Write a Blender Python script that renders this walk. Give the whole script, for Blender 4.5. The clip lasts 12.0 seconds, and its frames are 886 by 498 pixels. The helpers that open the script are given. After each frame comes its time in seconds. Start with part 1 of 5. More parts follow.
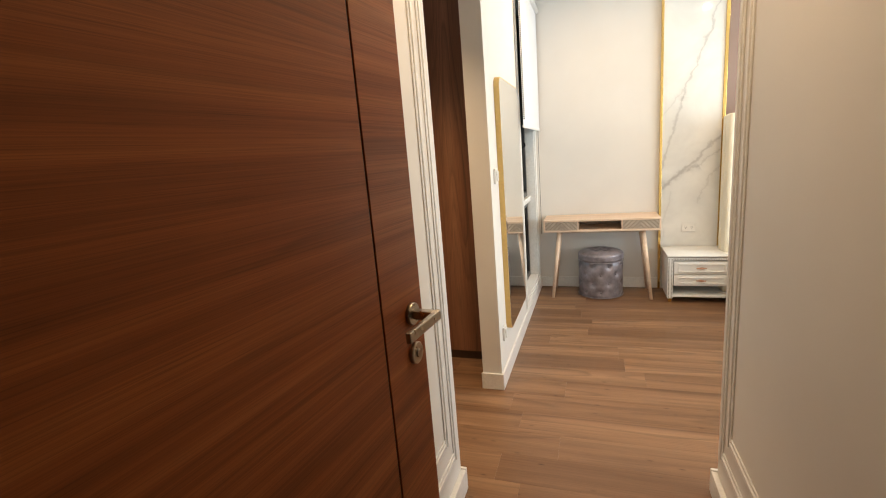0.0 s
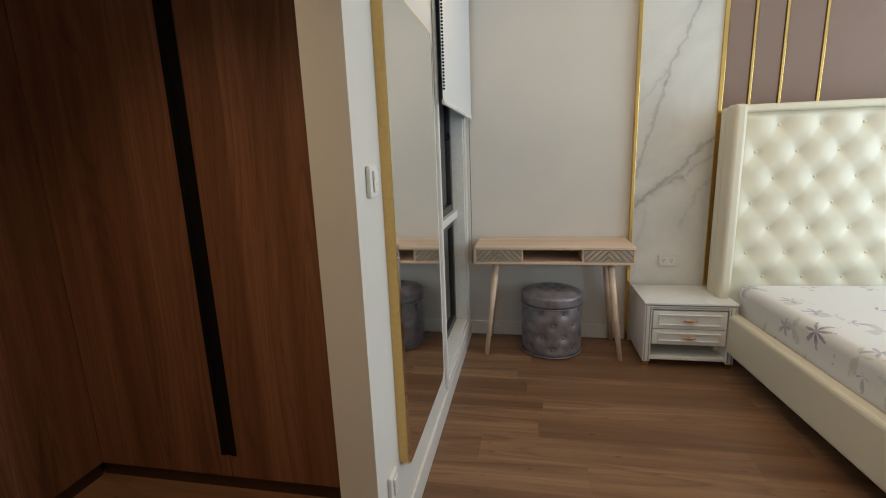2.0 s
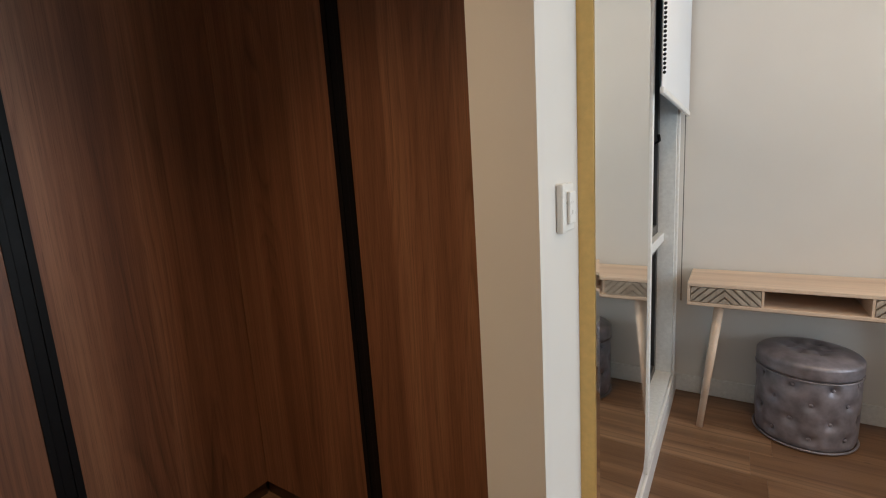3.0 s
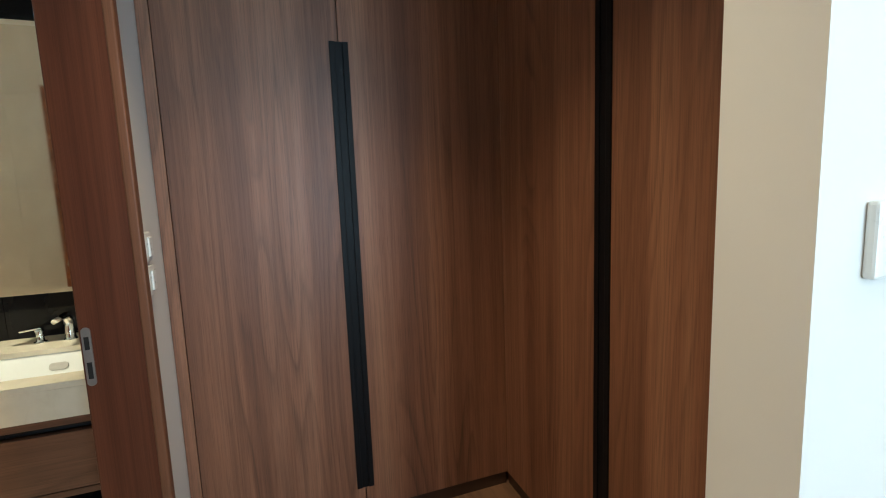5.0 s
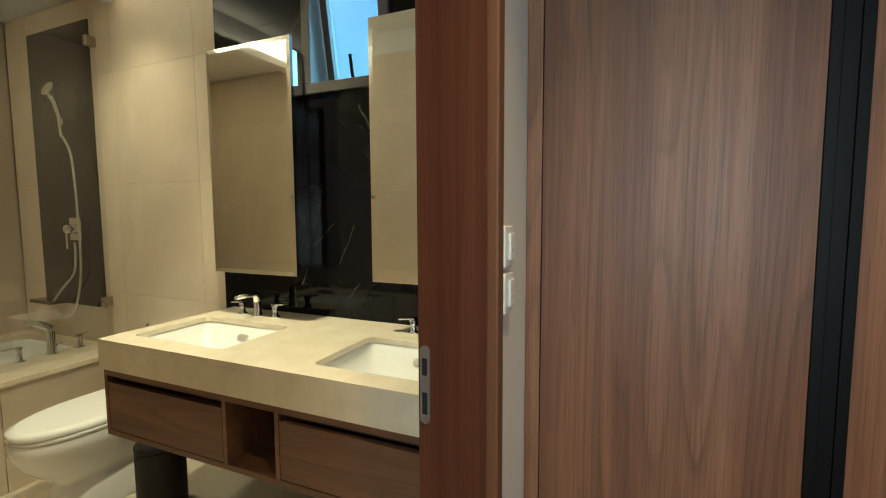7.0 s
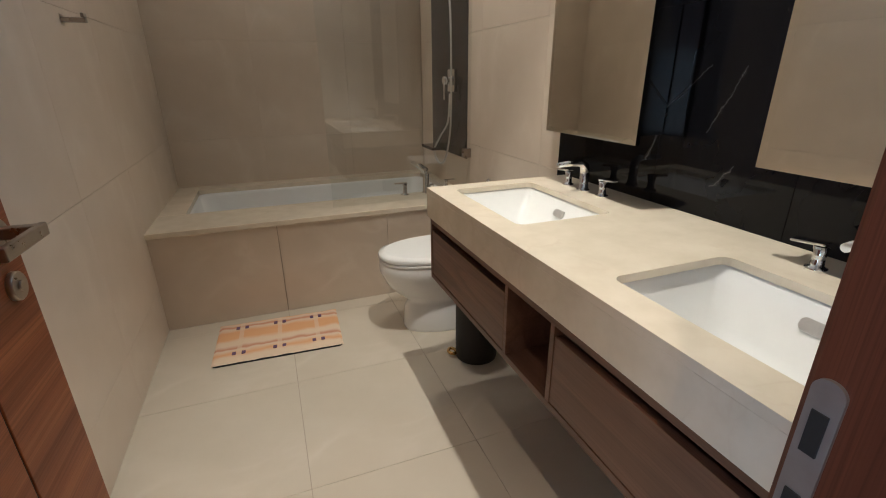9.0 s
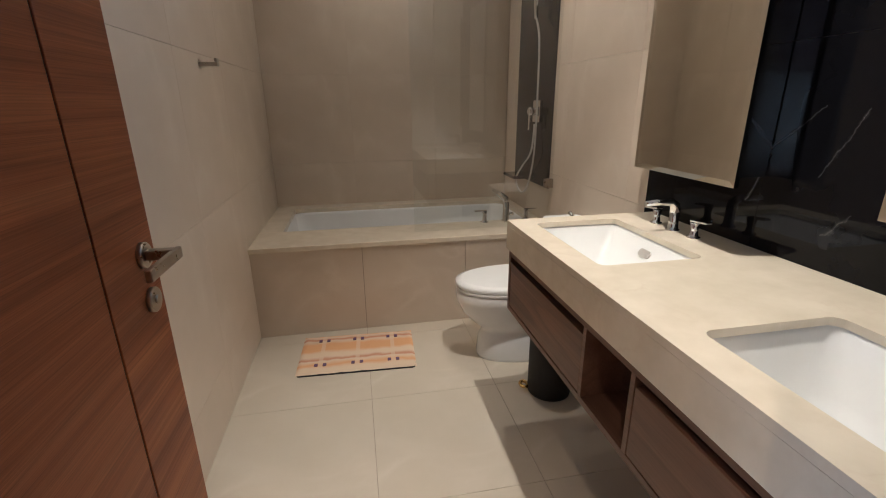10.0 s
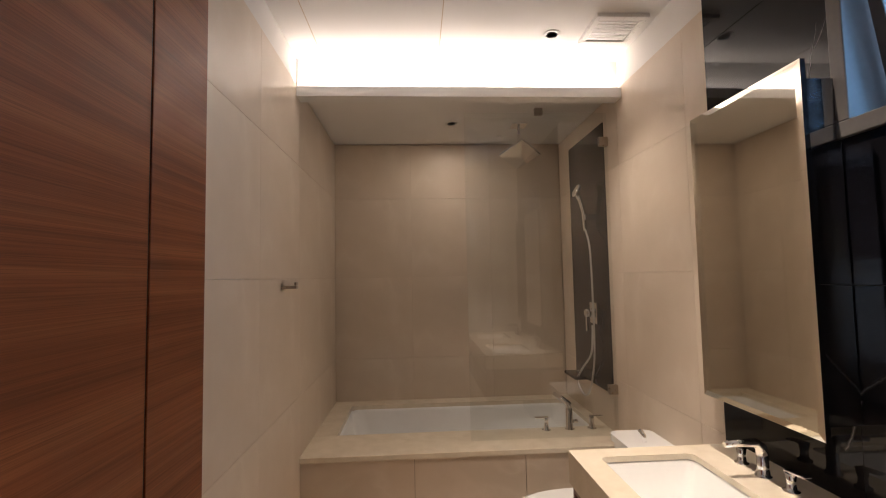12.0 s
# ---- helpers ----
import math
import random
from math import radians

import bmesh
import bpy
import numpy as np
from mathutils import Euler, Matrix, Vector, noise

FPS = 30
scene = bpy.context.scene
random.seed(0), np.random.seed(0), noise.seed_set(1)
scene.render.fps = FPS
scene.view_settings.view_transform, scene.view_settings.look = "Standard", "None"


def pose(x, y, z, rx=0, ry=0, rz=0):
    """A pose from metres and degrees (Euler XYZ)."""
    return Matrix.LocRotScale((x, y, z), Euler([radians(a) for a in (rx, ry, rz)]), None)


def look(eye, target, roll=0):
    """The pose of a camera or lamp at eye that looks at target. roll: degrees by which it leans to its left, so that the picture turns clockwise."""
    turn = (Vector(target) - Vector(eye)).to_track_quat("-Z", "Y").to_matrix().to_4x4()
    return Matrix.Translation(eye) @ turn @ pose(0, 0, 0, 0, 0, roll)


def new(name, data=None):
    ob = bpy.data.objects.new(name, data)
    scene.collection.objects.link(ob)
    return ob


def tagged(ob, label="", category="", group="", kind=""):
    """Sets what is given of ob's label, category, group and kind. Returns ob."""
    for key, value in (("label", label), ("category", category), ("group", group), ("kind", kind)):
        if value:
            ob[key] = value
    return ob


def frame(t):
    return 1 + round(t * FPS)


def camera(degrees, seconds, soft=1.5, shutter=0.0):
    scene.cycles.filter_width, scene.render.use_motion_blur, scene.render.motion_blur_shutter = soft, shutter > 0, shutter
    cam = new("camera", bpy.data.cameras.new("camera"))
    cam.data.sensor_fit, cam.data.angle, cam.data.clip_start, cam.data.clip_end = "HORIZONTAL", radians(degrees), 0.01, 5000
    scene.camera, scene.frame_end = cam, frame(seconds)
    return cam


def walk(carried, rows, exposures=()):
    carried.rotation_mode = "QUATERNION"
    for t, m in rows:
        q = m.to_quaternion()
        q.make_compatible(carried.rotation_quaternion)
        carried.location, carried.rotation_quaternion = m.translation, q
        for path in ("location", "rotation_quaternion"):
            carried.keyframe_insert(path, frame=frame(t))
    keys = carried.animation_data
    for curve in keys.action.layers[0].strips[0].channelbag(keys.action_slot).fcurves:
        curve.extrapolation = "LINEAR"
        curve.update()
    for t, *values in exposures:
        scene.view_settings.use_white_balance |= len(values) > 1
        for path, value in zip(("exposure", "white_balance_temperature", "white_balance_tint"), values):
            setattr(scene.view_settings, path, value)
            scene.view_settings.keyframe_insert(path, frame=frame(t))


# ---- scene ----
P_DAY, P_BED, P_NOOK, P_VEST, P_BATH, P_VANITY, P_COVE, P_ALCOVE_FILL, P_SKY = 114, 16, 74, 39, 33, 124, 4.6, 6, 5
EXPOSURES = [
    (0, 0.35, 7400, 10), (0.5, 0.1, 6900, 9), (1.0, -0.25, 6600, 8), (1.5, -0.7, 6600, 5), (2.0, -0.75, 6700, 6), (2.5, -0.3, 6700, 8),
    (3.0, -0.4, 6700, 10), (3.7, 0.4, 6700, 14), (5.3, 0.45, 5400, -9), (6.0, 0.7, 5600, -13), (6.5, 0.98, 5950, -10), (7.0, 0.3, 6100, -9),
    (7.5, -0.25, 6300, -9), (7.7, -0.25, 6200, -8), (9.3, 0.1, 5050, 14), (10.0, 0.1, 5150, 15), (10.5, -0.3, 5150, 13), (11.0, -0.7, 5300, 15), (11.5, -0.1, 5450, 15), (12, 0.1, 5750, 22),
]
cam = camera(89.1, 12.0, soft=1.1)

PATH = [
    (0, (0.561, -2.554, 1.468), (-0.079, -0.703, 1.064), -4.7),
    (0.5, (0.5, -2.247, 1.462), (0.206, -0.317, 1.027), -4.3),
    (1, (0.515, -1.852, 1.466), (0.338, 0.091, 1.029), -3.2),
    (1.5, (0.478, -1.467, 1.45), (0.306, 0.481, 1.029), -2.5),
    (2, (0.443, -1.121, 1.391), (0.074, 0.801, 0.984), -2.1),
    (2.5, (0.367, -0.856, 1.391), (-0.308, 0.995, 1.041), -2.3),
    (3, (0.268, -0.707, 1.4), (-0.809, 0.946, 1.072), -3.5),
    (3.5, (0.261, -0.623, 1.401), (-1.248, 0.63, 1.007), -2.6),
    (3.7, (0.278, -0.628, 1.389), (-1.339, 0.471, 0.969), -1.9),
    (5.3, (0.32, -0.532, 1.405), (-1.576, 0.08, 1.224), -2.5),
    (5.5, (0.305, -0.528, 1.415), (-1.602, 0.066, 1.317), -2.5),
    (6, (0.164, -0.551, 1.413), (-1.805, -0.197, 1.43), -1.5),
    (6.5, (-0.083, -0.625, 1.378), (-2.073, -0.821, 1.322), -0.7),
    (7, (-0.302, -0.669, 1.345), (-2.131, -1.462, 1.179), -0.3),
    (7.5, (-0.485, -0.735, 1.374), (-2.013, -1.986, 1.062), -0.4),
    (7.7, (-0.561, -0.772, 1.355), (-1.941, -2.18, 1.02), -0.9),
    (9.3, (-0.767, -0.919, 1.265), (-1.297, -2.698, 0.52), -0.5),
    (9.5, (-0.762, -0.914, 1.272), (-1.202, -2.72, 0.534), -0.6),
    (10, (-0.747, -0.902, 1.312), (-1.102, -2.77, 0.692), -0.5),
    (10.5, (-0.755, -0.904, 1.361), (-1.184, -2.808, 0.924), 0.0),
    (11, (-0.766, -0.911, 1.432), (-1.221, -2.847, 1.224), 0.3),
    (11.5, (-0.78, -0.908, 1.492), (-1.184, -2.867, 1.501), -0.2),
    (12, (-0.78, -0.892, 1.509), (-0.895, -2.884, 1.632), -1.1),
]
walk(cam, [(t, look(eye, target, roll)) for t, eye, target, roll in PATH], EXPOSURES)

# ---- world and light ----
world = bpy.data.worlds.new("sky")
scene.world = world
world.use_nodes = True
wn = world.node_tree.nodes
sky = wn.new("ShaderNodeTexSky")
sky.sky_type, sky.sun_disc = "NISHITA", False
sky.sun_elevation, sky.sun_rotation = radians(48), radians(200)
wn["Background"].inputs[1].default_value = 0.15
world.node_tree.links.new(sky.outputs[0], wn["Background"].inputs[0])


def lamp(name, kind, energy, colour, m, size=0.1, size_y=None, spot=120):
    data = bpy.data.lights.new(name, kind)
    data.energy, data.color = energy, colour
    if kind == "AREA":
        data.shape, data.size = ("RECTANGLE", size) if size_y else ("DISK", size)
        if size_y:
            data.size_y = size_y
    elif kind == "SPOT":
        data.spot_size, data.spot_blend, data.shadow_soft_size = radians(spot), 0.8, size
    elif kind == "SUN":
        data.angle = radians(0.5)
    ob = new(name, data)
    ob.matrix_world = m
    return ob


SUN = lamp("sun", "SUN", 2.5, (1, 0.95, 0.88), look((0, 0, 0), (0.23, 0.63, -0.74)))
WARM = (1.0, 0.72, 0.44)
WARM_BATH = (1.0, 0.82, 0.56)
DAY = (0.67, 0.84, 1.0)
# daylight through the wide bedroom window
lamp("bedroom_daylight", "AREA", P_DAY, DAY, look((4.55, 0.8, 1.475), (0, 0.8, 1.475)), 2.35, 1.9)
# and through the small bathroom window
lamp("bathroom_daylight", "AREA", P_SKY, (0.55, 0.79, 1.0), look((-2.16, -1.84, 2.16), (0, -1.84, 1.7)), 0.36, 0.46)
BED_CEIL, BATH_CEIL = 2.84, 2.755
DOWNLIGHTS = [
    # x, y, ceiling, watts, colour
    (0.55, 1.05, BED_CEIL, P_BED, WARM), (1.75, 0.95, BED_CEIL, P_BED, WARM), (3.2, 1.2, BED_CEIL, P_BED, WARM),
    (1.6, 0.2, BED_CEIL, P_BED, WARM), (-0.60, -0.48, BED_CEIL, P_NOOK, WARM), (0.56, -1.32, BED_CEIL, P_VEST, WARM),
    (-1.495, -3.12, BATH_CEIL, P_BATH, WARM_BATH), (-1.47, -2.10, BATH_CEIL, P_VANITY, WARM_BATH),
    # fill added to brighten the tub alcove; the fitting itself is a dark dot
    (-1.035, -4.01, 2.59, P_ALCOVE_FILL, WARM_BATH),
]
SPREAD = {(-0.60, -0.48): 88, (-1.47, -2.10): 77, (-1.495, -3.12): 98, (0.56, -1.32): 125, (1.6, 0.2): 125}
for x, y, z, watts, colour in DOWNLIGHTS:
    if (x, y) in SPREAD:
        lamp("downlight_lamp", "SPOT", watts, colour, pose(x, y, z - 0.035), 0.014, spot=SPREAD[x, y])
    else:
        lamp("downlight_lamp", "AREA", watts * 0.5, colour, pose(x, y, z - 0.012), 0.05)
# strip light hidden behind the lip over the tub
lamp("cove_lamp", "AREA", P_COVE, (1.0, 0.82, 0.58), look((-1.04, -3.37, 2.59), (-1.04, -3.38, 2.75)), 1.8, 0.02)


# ---- materials ----
def material(name, rough=0.5, metal=0.0, colour=(0.8, 0.8, 0.8)):
    m = bpy.data.materials.new(name)
    m.use_nodes = True
    b = m.node_tree.nodes["Principled BSDF"]
    b.inputs["Base Color"].default_value = (*colour, 1)
    b.inputs["Roughness"].default_value, b.inputs["Metallic"].default_value = rough, metal
    return m, m.node_tree.nodes, m.node_tree.links, b


def ramp(n, stops):
    r = n.new("ShaderNodeValToRGB")
    e = r.color_ramp.elements
    while len(e) < len(stops):
        e.new(0.5)
    for k, (at, c) in zip(e, stops):
        k.position, k.color = at, (*c, 1)
    return r


def coords(n, l, scale, shift=True, source="Object"):
    """Object coordinates times scale, shifted by the object's random number."""
    tex, mp = n.new("ShaderNodeTexCoord"), n.new("ShaderNodeMapping")
    mp.inputs["Scale"].default_value = scale
    l.new(tex.outputs[source], mp.inputs["Vector"])
    if shift:
        info, mul = n.new("ShaderNodeObjectInfo"), n.new("ShaderNodeMath")
        mul.operation = "MULTIPLY"
        mul.inputs[1].default_value = 37.0
        l.new(info.outputs["Random"], mul.inputs[0])
        l.new(mul.outputs[0], mp.inputs["Location"])
    return mp


def noise_tex(n, l, vec, scale, detail=4, rough=0.55, distort=0.0):
    t = n.new("ShaderNodeTexNoise")
    t.inputs["Scale"].default_value, t.inputs["Detail"].default_value = scale, detail
    t.inputs["Roughness"].default_value, t.inputs["Distortion"].default_value = rough, distort
    l.new(vec.outputs[0], t.inputs["Vector"])
    return t


def bump(n, l, b, height, strength, distance=0.002):
    bp = n.new("ShaderNodeBump")
    bp.inputs["Strength"].default_value, bp.inputs["Distance"].default_value = strength, distance
    l.new(height, bp.inputs["Height"])
    l.new(bp.outputs[0], b.inputs["Normal"])


def mix(n, l, fac, a, c, mode="MIX"):
    x = n.new("ShaderNodeMix")
    x.data_type, x.blend_type = "RGBA", mode
    for value, k in ((fac, 0), (a, 6), (c, 7)):
        if hasattr(value, "is_linked"):
            l.new(value, x.inputs[k])
        else:
            x.inputs[k].default_value = value if k == 0 else (*value, 1)
    return x.outputs[2]


def paint(name, colour, rough=0.55, vary=0.04, grain=180, bumps=0.12):
    m, n, l, b = material(name, rough)
    v = coords(n, l, (1, 1, 1), False)
    big, fine = noise_tex(n, l, v, 1.3, 3), noise_tex(n, l, v, grain, 3)
    r = ramp(n, [(0.3, [c * (1 - vary) for c in colour]), (0.7, [min(1, c * (1 + vary)) for c in colour])])
    l.new(big.outputs[0], r.inputs[0])
    l.new(r.outputs[0], b.inputs["Base Color"])
    bump(n, l, b, fine.outputs[0], bumps, 0.001)
    return m


def wood(name, tones, axis, across=5.0, along=0.4, rings=14.0, ring_depth=0.4, streak=0.14, pore=0.2, rough=0.42, spec=0.45, swing=0.0, knots=0.0, shift=True):
    """Sliced timber with its grain along axis: broad tone bands, soft cathedral rings, fine streaks and short pores.
    tones: dark, middle and light colour; across and along: figure per metre; knots: how strongly small dark eyes show."""
    m, n, l, b = material(name, rough)
    b.inputs["Specular IOR Level"].default_value = spec

    def field(side, length, detail, roughness, distort=0.0):
        scale = [side] * 3
        scale[axis] = length
        return noise_tex(n, l, coords(n, l, scale, shift), 1.0, detail, roughness, distort).outputs[0]

    def grey(value, stops):
        r = ramp(n, [(at, [c] * 3) for at, c in stops])
        l.new(value, r.inputs[0])
        return r.outputs[0]

    band = field(across * 1.3, along * 0.35, 3, 0.5)
    base = ramp(n, [(0.3, tones[0]), (0.5, tones[1]), (0.7, tones[2])])
    l.new(band, base.inputs[0])
    colour = base.outputs[0]
    # contour lines of a long soft field read as growth rings
    times, wave = n.new("ShaderNodeMath"), n.new("ShaderNodeMath")
    times.operation, wave.operation = "MULTIPLY", "FRACT"
    times.inputs[1].default_value = rings
    l.new(field(across, along, 1.5, 0.35, 0.2), times.inputs[0])
    l.new(times.outputs[0], wave.inputs[0])
    growth = grey(wave.outputs[0], [(0.0, 1.0 - ring_depth), (0.12, 1.0 - ring_depth * 0.55), (0.55, 1.06), (0.86, 1.02), (1.0, 1.0 - ring_depth)])
    fade = grey(field(across * 0.8, along * 0.9, 2, 0.5), [(0.36, 0.15), (0.62, 1.0)])
    colour = mix(n, l, fade, colour, mix(n, l, 1.0, colour, growth, "MULTIPLY"))
    streaks = field(across * 26, along * 3.0, 5, 0.65)
    colour = mix(n, l, 1.0, colour, grey(streaks, [(0.3, 1.0 - streak), (0.7, 1.0 + streak)]), "MULTIPLY")
    pores = field(across * 75, along * 16, 2, 0.5)
    colour = mix(n, l, 1.0, colour, grey(pores, [(0.34, 1.0 - pore), (0.46, 1.0)]), "MULTIPLY")
    if knots:
        eye = n.new("ShaderNodeTexVoronoi")
        scale = [3.4] * 3
        scale[axis] = 1.15
        l.new(coords(n, l, scale, shift).outputs[0], eye.inputs["Vector"])
        colour = mix(n, l, 1.0, colour, grey(eye.outputs["Distance"], [(0.015, 1.0 - knots), (0.12, 1.0)]), "MULTIPLY")
    if swing:
        info = n.new("ShaderNodeObjectInfo")
        colour = mix(n, l, 1.0, colour, grey(info.outputs["Random"], [(0, 1 - swing), (1, 1 + swing)]), "MULTIPLY")
    l.new(colour, b.inputs["Base Color"])
    l.new(grey(streaks, [(0.3, rough + 0.08), (0.7, rough - 0.05)]), b.inputs["Roughness"])
    bump(n, l, b, pores, 0.12, 0.0006)
    return m


def marble(name, base, vein, scale, width, rough=0.12, cloud=0.05, stretch=(1, 1, 1), amount=1.0, turn=(0, 0, 0), gate=(0.45, 0.62), patch=0.9, spec=0.5):
    m, n, l, b = material(name, rough)
    v = coords(n, l, stretch, False)
    b.inputs["Specular IOR Level"].default_value = spec
    v.inputs["Rotation"].default_value = [radians(a) for a in turn]
    veins = noise_tex(n, l, v, scale, 6, 0.5, 0.6)
    sub, ab = n.new("ShaderNodeMath"), n.new("ShaderNodeMath")
    sub.operation, ab.operation = "SUBTRACT", "ABSOLUTE"
    sub.inputs[1].default_value = 0.5
    l.new(veins.outputs[0], sub.inputs[0])
    l.new(sub.outputs[0], ab.inputs[0])
    r = ramp(n, [(0.0, [1] * 3), (width * 0.35, [0.55] * 3), (width, [0] * 3)])
    l.new(ab.outputs[0], r.inputs[0])
    g = noise_tex(n, l, v, scale * patch, 3, 0.5)
    gr = ramp(n, [(gate[0], [0] * 3), (gate[1], [amount] * 3)])
    l.new(g.outputs[0], gr.inputs[0])
    fac = mix(n, l, 1.0, r.outputs[0], gr.outputs[0], "MULTIPLY")
    c1 = noise_tex(n, l, v, scale * 2.2, 5)
    cr = ramp(n, [(0.3, [max(0, x - cloud) for x in base]), (0.7, [min(1, x + cloud * 0.5) for x in base])])
    l.new(c1.outputs[0], cr.inputs[0])
    l.new(mix(n, l, fac, cr.outputs[0], vein), b.inputs["Base Color"])
    return m


def plain(name, colour, rough=0.4, metal=0.0, vary=0.06, scale=60, bumps=0.03):
    m, n, l, b = material(name, rough, metal, colour)
    v = coords(n, l, (1, 1, 1), False)
    t = noise_tex(n, l, v, scale, 3)
    r = ramp(n, [(0.3, [c * (1 - vary) for c in colour]), (0.7, [min(1, c * (1 + vary)) for c in colour])])
    l.new(t.outputs[0], r.inputs[0])
    l.new(r.outputs[0], b.inputs["Base Color"])
    rr = ramp(n, [(0.3, [max(0.02, rough - 0.04)] * 3), (0.7, [rough + 0.05] * 3)])
    l.new(t.outputs[0], rr.inputs[0])
    l.new(rr.outputs[0], b.inputs["Roughness"])
    if bumps:
        bump(n, l, b, t.outputs[0], bumps, 0.0005)
    return m


def glass(name, tint=(1, 1, 1), rough=0.0, ior=1.5):
    m, n, l, b = material(name, rough)
    n.remove(b)
    tr, gl, mx, fr = n.new("ShaderNodeBsdfTransparent"), n.new("ShaderNodeBsdfGlossy"), n.new("ShaderNodeMixShader"), n.new("ShaderNodeFresnel")
    tr.inputs[0].default_value, gl.inputs["Roughness"].default_value, fr.inputs[0].default_value = (*tint, 1), rough, ior
    l.new(fr.outputs[0], mx.inputs[0])
    l.new(tr.outputs[0], mx.inputs[1])
    l.new(gl.outputs[0], mx.inputs[2])
    l.new(mx.outputs[0], n["Material Output"].inputs[0])
    return m


def glow(name, colour, strength):
    m, n, l, b = material(name, 0.5, 0, colour)
    b.inputs["Emission Color"].default_value, b.inputs["Emission Strength"].default_value = (*colour, 1), strength
    return m


WALL = paint("wall_paint", (0.76, 0.735, 0.70))
CEIL = paint("ceiling_paint", (0.82, 0.81, 0.79))
TRIM = plain("white_trim_paint", (0.8, 0.79, 0.77), 0.32)
PLANK = wood("oak_laminate", ((0.160, 0.081, 0.043), (0.232, 0.125, 0.069), (0.315, 0.180, 0.103)), 0, 6.0, 0.6, 8, 0.32, 0.14, 0.18, 0.34, 0.35, 0.04, 0.55)
PLANK_CORE = plain("plank_core", (0.17, 0.092, 0.05), 0.6)
DOOR_WOOD = wood("red_brown_veneer", ((0.182, 0.049, 0.014), (0.262, 0.077, 0.023), (0.335, 0.110, 0.035)), 0, 17.0, 0.45, 7, 0.2, 0.2, 0.25, 0.42, 0.3)
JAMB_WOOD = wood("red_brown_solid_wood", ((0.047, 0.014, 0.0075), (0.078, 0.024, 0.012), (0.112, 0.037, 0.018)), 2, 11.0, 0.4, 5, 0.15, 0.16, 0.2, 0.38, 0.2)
EDGE_WOOD = wood("paler_brown_edge", ((0.11, 0.042, 0.02), (0.155, 0.064, 0.031), (0.2, 0.09, 0.047)), 2, 11.0, 0.4, 5, 0.1, 0.12, 0.15, 0.45, 0.25)
WALNUT = wood("walnut_veneer", ((0.150, 0.060, 0.031), (0.228, 0.098, 0.051), (0.315, 0.150, 0.084)), 2, 6.5, 0.5, 14, 0.36, 0.2, 0.26, 0.43, 0.5)
WALNUT_FLAT = wood("walnut_veneer_across", ((0.125, 0.060, 0.035), (0.168, 0.083, 0.049), (0.212, 0.110, 0.068)), 1, 6.0, 0.6, 9, 0.25, 0.12, 0.18, 0.36, 0.4)
PLINTH = plain("dark_plinth", (0.05, 0.025, 0.015), 0.4)
BLACK = plain("black_aluminium", (0.004, 0.004, 0.005), 0.45, 0.0)
BLACK.node_tree.nodes["Principled BSDF"].inputs["Specular IOR Level"].default_value = 0.2
GAP = plain("shadow_gap_black", (0.01, 0.008, 0.007), 0.8)
PALE_OAK = wood("pale_limed_oak", ((0.70, 0.51, 0.38), (0.76, 0.57, 0.43), (0.82, 0.63, 0.485)), 0, 9.0, 0.8, 5, 0.06, 0.05, 0.1, 0.5)
GREY_OAK = wood("greyed_oak", ((0.42, 0.34, 0.27), (0.50, 0.41, 0.33), (0.58, 0.48, 0.39)), 2, 12.0, 2.0, 5, 0.15, 0.12, 0.2, 0.55)
# greyed oak made darker: shade between the drawer ribs put into the colour
GROOVE_OAK = wood("groove_shade_oak", ((0.26, 0.205, 0.16), (0.30, 0.24, 0.19), (0.34, 0.275, 0.22)), 2, 12.0, 2.0, 5, 0.15, 0.12, 0.2, 0.6)
GOLD = plain("polished_gold", (0.80, 0.54, 0.19), 0.14, 1.0, 0.03, 8, 0)
GOLD_SATIN = plain("satin_gold_frame", (0.74, 0.50, 0.19), 0.42, 0.75)
COPPER = plain("copper", (0.5, 0.27, 0.18), 0.3, 0.9)
STRIKE = plain("dull_steel", (0.32, 0.30, 0.28), 0.4, 0.7)
STEEL = plain("brushed_nickel", (0.42, 0.37, 0.31), 0.3, 1.0)
HOSE = plain("silver_hose", (0.62, 0.60, 0.57), 0.35, 0.5)
CHROME = plain("chrome", (0.85, 0.85, 0.86), 0.06, 1.0, 0.02, 20, 0)


